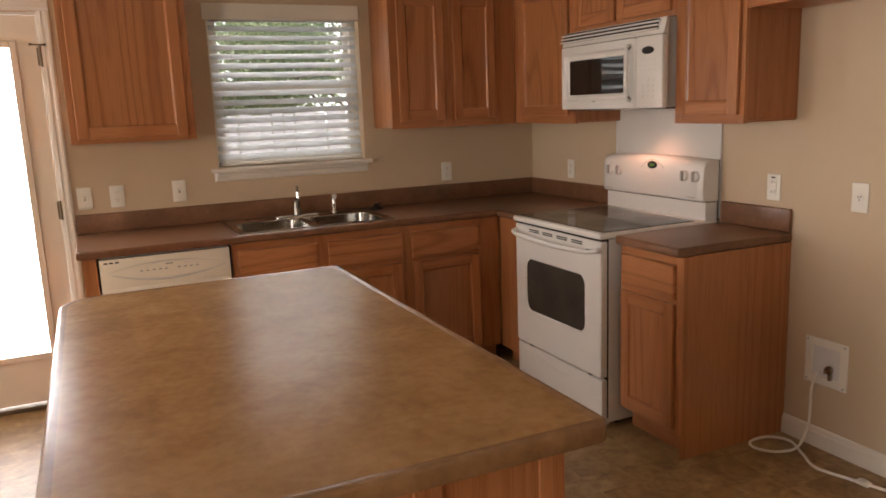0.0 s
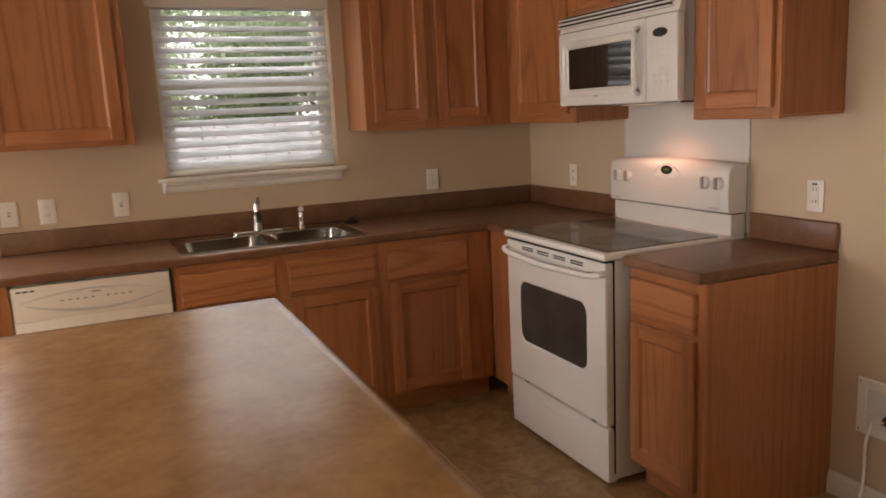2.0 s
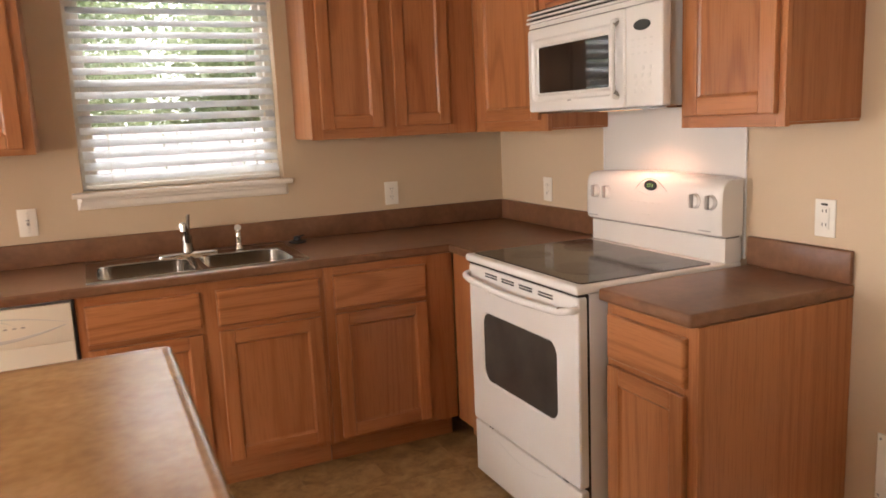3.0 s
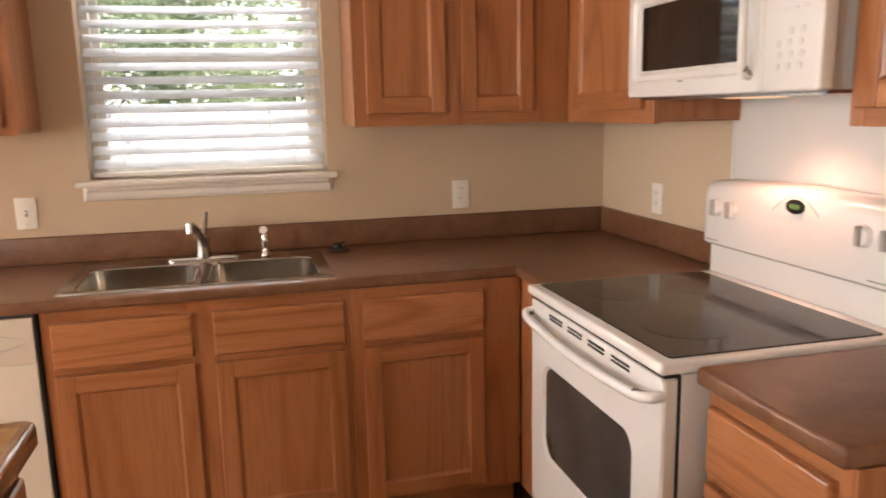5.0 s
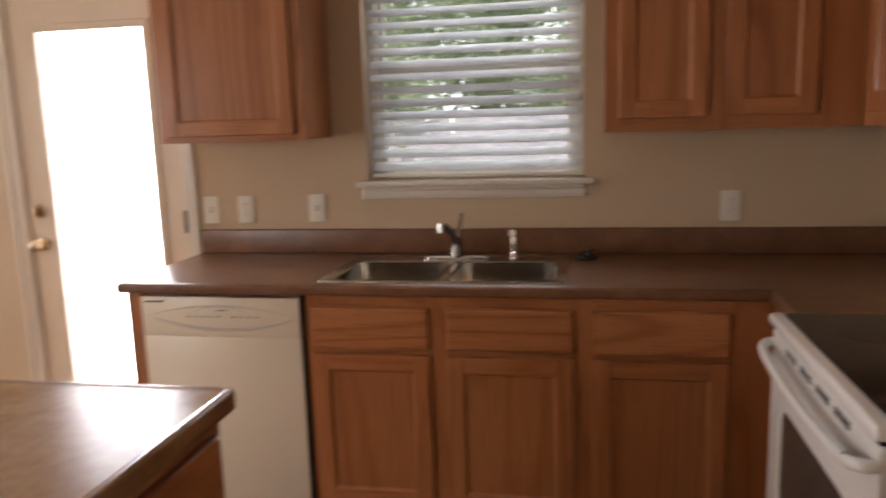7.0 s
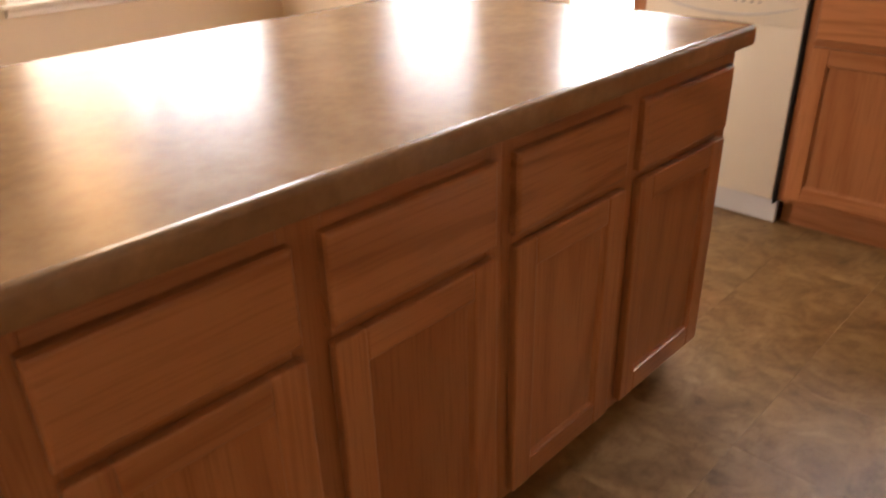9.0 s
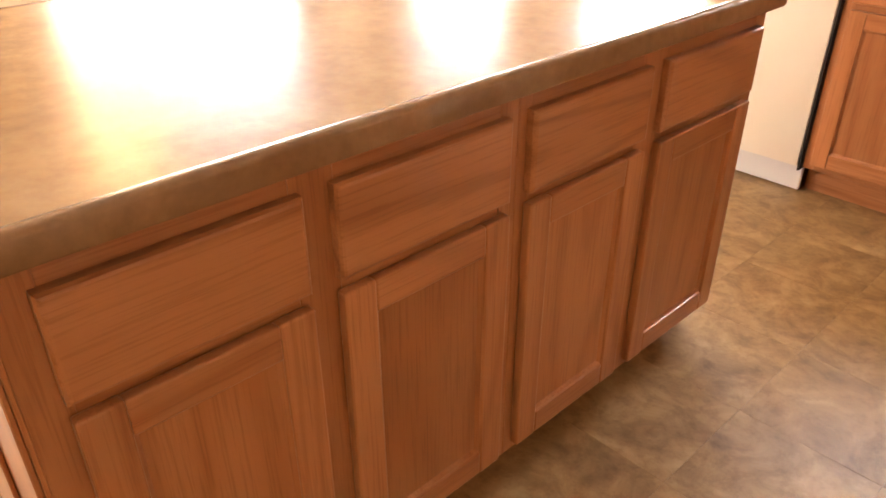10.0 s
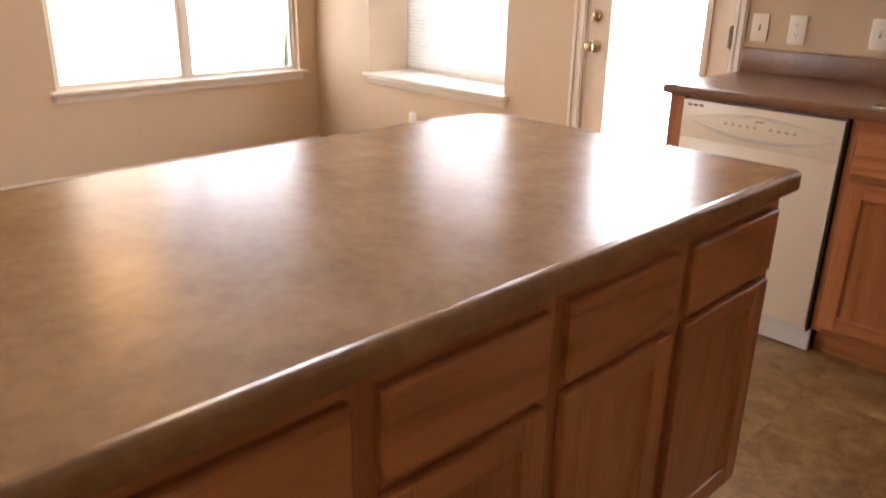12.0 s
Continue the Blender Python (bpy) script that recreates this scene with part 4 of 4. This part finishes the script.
tube("oven_handle", curve_points([(0.016, -0.660, 0.850), (0.024, -0.688, 0.846), (0.10, -0.700, 0.836), (0.38, -0.706, 0.828), (0.66, -0.700, 0.836), (0.736, -0.688, 0.846), (0.746, -0.660, 0.850)]), 0.0125, WHITE, od)
bm = bmesh.new()
rod(bm, (0.694, -0.6955, 0.8395), (0.741, -0.684, 0.847), 0.0136, 0.010)
smooth(part("handle_cap", bm, GUNMETAL, od, "dark metal handle end"), 40)
for i in range(4):
    x = 0.150 + 0.125 * i
    for z in (0.858, 0.868):
        part("vent_slot", boxed(x, x + 0.085, -0.6668, -0.662, z - 0.0026, z + 0.0026), BLACK, od)
smooth(part("storage_drawer", boxed(DW0, DW1, -0.660, -0.615, 0.016, 0.236, 0.006, 3), WHITE, rng), 40)
# grey arc draws the shade of the drawer's scooped crease
part("drawer_crease", arc_strip(0.20, 0.56, 0.206, -0.030, -0.696, 0.003), FAINT, rng)
for x in (0.12, 0.64):
    part("drawer_clip", boxed(x, x + 0.028, -0.656, -0.634, 0.2365, 0.2455), BLACK, rng)

for ob in rng.children:
    if ob.name.split(".")[0] in ("oven_door", "storage_drawer", "drawer_clip"):
        ob.location.y = -0.036

# the white splash panel behind the range
sp = thing("splash_panel", "white metal splash panel on the wall behind the range", "panel")
part("sheet", boxed(-0.005, -0.001, -1.694, -0.916, 0.93, 1.46, 0.001, 1), WHITE, sp)
for y in (-1.700, -0.9155):
    part("edge_trim", boxed(-0.008, -0.001, y, y + 0.0055, 0.93, 1.46, 0.001, 1), GREY, sp)

# ---- microwave ----
mw = thing("microwave", "white over-the-range microwave with black window", "microwave", pose(0, -0.947, 0, 0, 0, -90))
MZ0, MZ1, MWW = 1.462, 1.860, 0.762
MFW = 0.784                                     # the front is a little wider than the case
part("case", boxed(0.004, MWW - 0.004, -0.360, -0.007, MZ0 + 0.004, MZ1 - 0.001, 0.003), GREY, mw, "grey side panels")
bm = bmesh.new()
prof = [(-0.361, 1.786), (-0.392, 1.786), (-0.385, 1.800), (-0.372, 1.856), (-0.361, 1.858)]
rows = [[bm.verts.new((x, y, z)) for y, z in prof] for x in (0.002, MFW - 0.002)]
for k in range(len(prof)):
    j = (k + 1) % len(prof)
    bm.faces.new((rows[0][k], rows[0][j], rows[1][j], rows[1][k]))
bm.faces.new(rows[0])
bm.faces.new(rows[1])
bmesh.ops.recalc_face_normals(bm, faces=bm.faces[:])
gr = part("vent_grille", bm, WHITE, mw)
for i in range(3):
    z = 1.804 + 0.0165 * i
    y = -0.388 + (z - 1.800) * 0.232
    bm = boxed(0.0, MFW - 0.035, y - 0.0165, y + 0.006, z, z + 0.0075, 0.002)
    part("louvre", bm, WHITE, gr)
    part("louvre_gap", boxed(0.012, MFW - 0.045, y - 0.0035, y + 0.004, z + 0.008, z + 0.016), GAP_SHADE, gr)
DX1 = 0.603
bm = bmesh.new()
mo = lambda k, bow: [(0.285 + x, 1.624 + z + bow * (1 if z > 0 else -1) * (1 - (2 * x / 0.52) ** 2)) for x, z in round_rect(0, 0, 0.500 - 2 * k, 0.226 - 2 * k, max(0.004, 0.020 - k * 0.4), 6)]
sq = [(0.301 + x, 1.624 + z) for x, z in round_rect(0, 0, 0.600, 0.318, 0.012, 6)]
loops(bm, [[(x, -0.362, z) for x, z in sq], [(x, -0.392, z) for x, z in sq], [(0.301 + (x - 0.301) * 0.985, -0.398, 1.624 + (z - 1.624) * 0.985) for x, z in sq],
           [(x, -0.400, z) for x, z in mo(-0.004, 0.008)], [(x, -0.392, z) for x, z in mo(0.003, 0.008)], [(x, -0.388, z) for x, z in mo(0.016, 0.007)], [(x, -0.392, z) for x, z in mo(0.024, 0.006)], [(x, -0.386, z) for x, z in mo(0.030, 0.006)]], False, True)
bmesh.ops.recalc_face_normals(bm, faces=bm.faces[:])
md = smooth(part("microwave_door", bm, WHITE, mw), 30)
bm = bmesh.new()
bm.faces.new([bm.verts.new((x, -0.3875, z)) for x, z in mo(0.028, 0.006)])
part("door_window", bm, MWGLASS, md, "black glass window")
part("badge", boxed(0.272, 0.297, -0.4000, -0.392, 1.500, 1.506), INK_AND_SHADE, md)
tube("door_handle", curve_points([(0.566, -0.396, 1.748), (0.570, -0.420, 1.734), (0.578, -0.430, 1.625), (0.570, -0.420, 1.516), (0.566, -0.396, 1.502)]), 0.0095, WHITE, md)
bm = bmesh.new()
rod(bm, (0.5665, -0.400, 1.504), (0.5715, -0.421, 1.520), 0.0098, 0.0104)
smooth(part("handle_cap", bm, GUNMETAL, md, "dark metal handle end"), 40)
bm = bmesh.new()
rod(bm, (0.5665, -0.400, 1.746), (0.5715, -0.421, 1.730), 0.0098, 0.0104)
smooth(part("handle_cap", bm, GUNMETAL, md, "dark metal handle end"), 40)
smooth(part("control_panel", boxed(DX1 + 0.002, MFW, -0.398, -0.361, MZ0 + 0.003, 1.784, 0.007, 3), WHITE, mw), 40)
bm = bmesh.new()
lathe(bm, [(0.040, 0), (0.040, 0.003), (0.037, 0.005)], (0, 0, 0), (0, 0, 1), 28)
bmesh.ops.transform(bm, matrix=Matrix.Translation((0.690, -0.3975, 1.720)) @ pose(0, 0, 0, 90, 0, 0) @ Matrix.Diagonal((1.0, 0.42, 1, 1)), verts=bm.verts[:])
part("display", bm, BLACK, mw, "black oval display")
for r in range(3):
    for c in range(4):
        part("key", boxed(0.638 + 0.030 * c, 0.652 + 0.030 * c, -0.3992, -0.397, 1.630 + 0.022 * r, 1.636 + 0.022 * r), FAINT, mw)
for r in range(4):
    for c in range(3):
        if (r, c) != (3, 0):
            bm = bmesh.new()
            lathe(bm, [(0.008, 0), (0.008, 0.0012), (0.007, 0.0016)], (0.656 + 0.034 * c + (0.005 if r % 2 else 0), -0.3978, 1.516 + 0.024 * r), (0, -1, 0), 12)
            part("key", bm, FAINT, mw)
part("underside", boxed(0.006, MWW - 0.006, -0.355, -0.010, MZ0 - 0.004, MZ0 + 0.003), GUNMETAL, mw, "dark grey underside")
part("lamp_lens", boxed(0.27, 0.43, -0.255, -0.185, MZ0 - 0.0065, MZ0 - 0.0045), WARMLENS, mw, "lit lamp lens")


# ---- wall plates ----
def wall_plate(style, m, label, w=0.072, h=0.116):
    """A cover plate on a wall; local front faces -y."""
    p = thing("outlet_plate" if style in ("duplex", "gfci", "round") else "switch_plate", label, "outlet" if style in ("duplex", "gfci", "round") else "switch", m)
    smooth(part("cover", boxed(-w / 2, w / 2, -0.006, -0.0003, -h / 2, h / 2, 0.0025, 3), PLASTIC, p), 40)
    if style == "duplex":
        for z in (-0.0195, 0.0195):
            bm = bmesh.new()
            loops(bm, [[(x, y, zz) for x, zz in round_rect(0, z, 0.034, 0.029, 0.010)] for y in (-0.005, -0.0075)], True, False)
            bmesh.ops.recalc_face_normals(bm, faces=bm.faces[:])
            s = part("socket", bm, PLASTIC, p)
            for dx in (-0.0065, 0.0065):
                part("slot", boxed(dx - 0.0014, dx + 0.0014, -0.0082, -0.007, z - 0.002, z + 0.0085), INK_AND_SHADE, s)
            part("slot", boxed(-0.0022, 0.0022, -0.0082, -0.007, z - 0.011, z - 0.007), INK_AND_SHADE, s)
    elif style == "gfci":
        s = part("socket", boxed(-0.0165, 0.0165, -0.0085, -0.005, -0.034, 0.034, 0.001), PLASTIC, p)
        part("button", boxed(-0.011, 0.011, -0.0095, -0.008, 0.040, 0.046), BLACK, p)
        for z in (-0.02, 0.022):
            for dx in (-0.0065, 0.0065):
                part("slot", boxed(dx - 0.0014, dx + 0.0014, -0.0092, -0.008, z - 0.004, z + 0.006), BLACK, s)
    elif style == "round":
        bm = bmesh.new()
        lathe(bm, [(0.017, 0), (0.017, 0.002), (0.015, 0.003)], (0, -0.0055, 0), (0, -1, 0))
        s = part("socket", bm, PLASTIC, p)
        for dx, dz in ((-0.006, 0.003), (0.006, 0.003), (0, -0.007)):
            part("slot", boxed(dx - 0.0018, dx + 0.0018, -0.0092, -0.008, dz - 0.004, dz + 0.004), BLACK, s)
    else:
        for dx in ((-0.023, 0.023) if style == "double" else (0,)):
            # slot coloured grey to give the toggle its shading
            part("switch_slot", boxed(dx - 0.005, dx + 0.005, -0.0068, -0.005, -0.012, 0.012), INK_AND_SHADE, p)
            bm = boxed(dx - 0.0035, dx + 0.0035, -0.016, -0.006, 0.0, 0.008, 0.001)
            part("toggle", bm, PLASTIC, p)
    for dz in ((-0.04, 0.04) if style in ("toggle", "double") else (0.0,) if style == "duplex" else ()):
        bm = bmesh.new()
        lathe(bm, [(0.003, 0), (0.003, 0.001)], (0.023 if style == "double" else 0, -0.0058, dz), (0, -1, 0), 10)
        part("screw", bm, FAINT, p)
    return p


wall_plate("toggle", pose(-2.760, 0, 1.100), "white single switch plate near the back door")
wall_plate("duplex", pose(-2.601, 0, 1.100), "white duplex outlet above the counter")
wall_plate("toggle", pose(-2.283, 0, 1.104), "white switch plate beside the sink window")
wall_plate("duplex", pose(-0.647, 0, 1.098), "white duplex outlet between sink window and corner")
wall_plate("duplex", pose(0, -0.458, 1.096, 0, 0, -90), "white duplex outlet between corner and range")
wall_plate("gfci", pose(0, -2.010, 1.103, 0, 0, -90), "white safety outlet above the short counter")
wall_plate("round", pose(0, -2.426, 1.094, 0, 0, -90), "white single outlet for the refrigerator")
wall_plate("double", pose(-3.935, 0, 1.336), "white double switch plate beside the back door", w=0.118)
wall_plate("duplex", pose(-4.985, 0, 0.36), "white duplex outlet low on the nook wall")

# ---- water supply box and its hose ----
wb = thing("water_supply_box", "white recessed water supply box with a brass valve", "supply box", pose(0, -2.318, 0.383, 0, 0, -90))
bm = bmesh.new()
o, i_ = 0.101, 0.066
outer = lambda k, y: [(-o + k, y, -o + k), (o - k, y, -o + k), (o - k, y, o - k), (-o + k, y, o - k)]
inner = lambda k, y: [(-i_ - k, y, -i_ - k), (i_ + k, y, -i_ - k), (i_ + k, y, i_ + k), (-i_ - k, y, i_ + k)]
loops(bm, [outer(0, -0.0005), outer(0, -0.006), outer(0.004, -0.009), inner(0.002, -0.009), inner(0, -0.007), inner(0, -0.0015)], False, False)
bmesh.ops.recalc_face_normals(bm, faces=bm.faces[:])
part("frame", bm, PLASTIC, wb)
part("recess", boxed(-i_ - 0.004, i_ + 0.004, -0.0014, -0.0006, -i_ - 0.004, i_ + 0.004), GREY, wb)
for x in (-0.088, 0.088):
    for z in (-0.088, 0.088):
        bm = bmesh.new()
        lathe(bm, [(0.004, 0), (0.004, 0.001)], (x, -0.009, z), (0, -1, 0), 8)
        part("screw", bm, INK_AND_SHADE, wb)
bm = bmesh.new()
rod(bm, (0.028, -0.012, -0.066), (0.028, -0.012, -0.014), 0.010)
rod(bm, (0.028, -0.012, -0.030), (0.010, -0.030, -0.030), 0.008)
smooth(part("valve", bm, STEEL, wb, "metal valve"), 40)
bm = bmesh.new()
lathe(bm, [(0.018, 0), (0.020, 0.004), (0.018, 0.010), (0.010, 0.012)], (0.028, -0.016, -0.022), (0, -1, 0.3), 8)
part("valve_handle", bm, GUNMETAL, wb)
hose = thing("water_hose", "thin white plastic water hose coiled on the floor", "hose")
tube("hose_line", curve_points([(-0.016, -2.285, 0.34), (-0.030, -2.275, 0.26), (-0.026, -2.272, 0.16), (-0.05, -2.28, 0.08), (-0.12, -2.29, 0.018), (-0.21, -2.26, 0.008), (-0.255, -2.19, 0.008), (-0.22, -2.135, 0.008),
                                (-0.12, -2.14, 0.008), (-0.09, -2.23, 0.018), (-0.13, -2.33, 0.008), (-0.185, -2.44, 0.008), (-0.150, -2.58, 0.008), (-0.110, -2.72, 0.008), (-0.09, -2.90, 0.008)]), 0.006, PLASTIC, hose)
smooth(part("connector", boxed(-0.151, -0.121, -2.640, -2.590, 0.001, 0.017, 0.003), PLASTIC, hose), 40)
tagbm = boxed(-0.152, -0.120, -2.625, -2.600, 0.0165, 0.0178)
part("connector_mark", tagbm, FAINT, hose)

# ---- pendant lamp over the breakfast nook, seen in the island top ----
pl = thing("pendant_lamp", "lit amber glass pendant lamp hanging over the nook", "lamp", pose(-4.6, -2.12, 0))
bm = bmesh.new()
lathe(bm, [(0.02, 1.80), (0.10, 1.815), (0.165, 1.86), (0.185, 1.93), (0.150, 1.97), (0.05, 1.99)], (0, 0, 0), n=28)
smooth(part("shade", bm, AMBER, pl, "glowing amber glass bowl"), 60)
bm = bmesh.new()
rod(bm, (0, 0, 1.985), (0, 0, 2.42), 0.008)
part("rod", bm, BRASS, pl)
bm = bmesh.new()
lathe(bm, [(0.03, 2.395), (0.06, 2.41), (0.065, 2.439)], (0, 0, 0))
part("canopy", bm, BRASS, pl)

# ---- outside ----
tagged(part("ground", boxed(-800, 800, -800, 800, -0.35, -0.25), GRASS), "grassy back yard", "ground", kind="structure")
tagged(part("patio", boxed(-5.2, -1.2, 0.43, 3.2, -0.249, -0.14), PATIO), "concrete patio behind the house", "patio", kind="structure")
# added glowing sheet: turns gaps in the foliage white and backlights the leaves
tagged(part("backdrop", boxed(-120, 120, 70, 70.2, -2, 45), SKY_GLOW), "added glowing sheet for the overexposed sky behind the garden", "backdrop", kind="structure")
fence = thing("garden_fence", "weathered grey wooden privacy fence", "fence", pose(0, 5.6, -0.25))
pm = bpy.data.meshes.new("board")
bm = boxed(0, 0.138, 0, 0.018, 0.03, 1.75, 0.004, 1)
bm.to_mesh(pm)
bm.free()
pm.materials.append(FENCE)
rnd = random.Random(11)
for i in range(110):
    if i in (28, 29):
        continue
    bd = new("board", pm)
    bd.parent = fence
    bd.matrix_basis = pose(-11.0 + 0.146 * i, rnd.uniform(-0.004, 0.004), rnd.uniform(-0.02, 0.02), 0, rnd.uniform(-0.4, 0.4), 0)
for z in (0.4, 1.4):
    part("fence_rail", boxed(-11, 5, 0.02, 0.06, z, z + 0.09), FENCE, fence)


def tree(label, x, y, height, spread, count, seed):
    r = random.Random(seed)
    t = thing("tree", label, "tree", pose(x, y, -0.25))
    bm = bmesh.new()
    rod(bm, (0, 0, 0), (0.05, 0.02, height * 0.35), 0.13, 0.10, 10)
    tips = []
    for k in range(9):
        a = k * 2.4 + r.uniform(-0.3, 0.3)
        z0 = height * r.uniform(0.2, 0.36)
        tip = Vector((math.cos(a) * spread * r.uniform(0.4, 0.8), math.sin(a) * spread * r.uniform(0.4, 0.8), height * r.uniform(0.30, 0.9)))
        rod(bm, (0.05, 0.02, z0), tip, 0.03, 0.008, 7)
        tips.append(tip)
    smooth(part("trunk", bm, BARK, t), 50)
    verts, faces = [], []
    clumps = [tp + Vector((r.gauss(0, 0.35), r.gauss(0, 0.35), r.gauss(0, 0.4))) for tp in tips for _ in range(7)]
    for _ in range(count):
        c = r.choice(clumps)
        p = c + Vector((r.gauss(0, 0.28), r.gauss(0, 0.28), r.gauss(0, 0.24)))
        d = Vector((r.uniform(-1, 1), r.uniform(-1, 1), r.uniform(-0.8, 0.4))).normalized()
        s = d.cross(Vector((r.uniform(-1, 1), r.uniform(-1, 1), 1))).normalized()
        ln, wd = r.uniform(0.07, 0.13), r.uniform(0.022, 0.04)
        k = len(verts)
        up = d.cross(s) * 0.012
        verts += [p, p + d * ln * 0.5 + s * wd + up, p + d * ln, p + d * ln * 0.5 - s * wd + up]
        faces += [(k, k + 1, k + 2), (k, k + 2, k + 3)]
    me = bpy.data.meshes.new("crown")
    me.from_pydata(verts, [], faces)
    me.materials.append(LEAF)
    cr = new("crown", me)
    cr.parent = t
    return t


tree("leafy green tree over the back fence", -3.7, 7.4, 4.3, 2.5, 26000, 3)
tree("leafy green tree over the back fence", -6.8, 8.6, 5.6, 2.2, 7000, 4)
tree("leafy green tree over the back fence", 1.6, 7.8, 4.2, 2.6, 27000, 5)
tree("leafy green tree over the back fence", -0.9, 9.6, 4.4, 2.4, 26000, 8)

# ---- floor tiles ----
TILE, GAP = 0.325, 0.0006
tm = bpy.data.meshes.new("floor_tile")
bm = bmesh.new()
h = TILE / 2 - GAP / 2
loops(bm, [[(-h, -h, -0.003), (h, -h, -0.003), (h, h, -0.003), (-h, h, -0.003)], [(-h, -h, -0.0003), (h, -h, -0.0003), (h, h, -0.0003), (-h, h, -0.0003)],
           [(-h + 0.001, -h + 0.001, 0), (h - 0.001, -h + 0.001, 0), (h - 0.001, h - 0.001, 0), (-h + 0.001, h - 0.001, 0)]])
bm.to_mesh(tm)
bm.free()
tm.materials.append(FLOOR)
far = bmesh.new()
i0, i1 = int((XL + 2.02) / TILE) - 1, int(2.02 / TILE) + 1
j0, j1 = int((YS + 1.52) / TILE) - 1, int(1.52 / TILE) + 1
for i in range(i0, i1):
    for j in range(j0, j1):
        cx, cy = -2.02 + (i + 0.5) * TILE, -1.52 + (j + 0.5) * TILE
        if -4.0 < cx and cy > -5.2:
            t = new("floor_tile", tm)
            t.parent = floor
            t.location = (cx, cy, 0)
        else:
            loops(far, [[(cx - h, cy - h, -0.003), (cx + h, cy - h, -0.003), (cx + h, cy + h, -0.003), (cx - h, cy + h, -0.003)], [(cx - h, cy - h, 0), (cx + h, cy - h, 0), (cx + h, cy + h, 0), (cx - h, cy + h, 0)]])
tagged(part("far_floor_tiles", far, FLOOR, floor), kind="stuff")
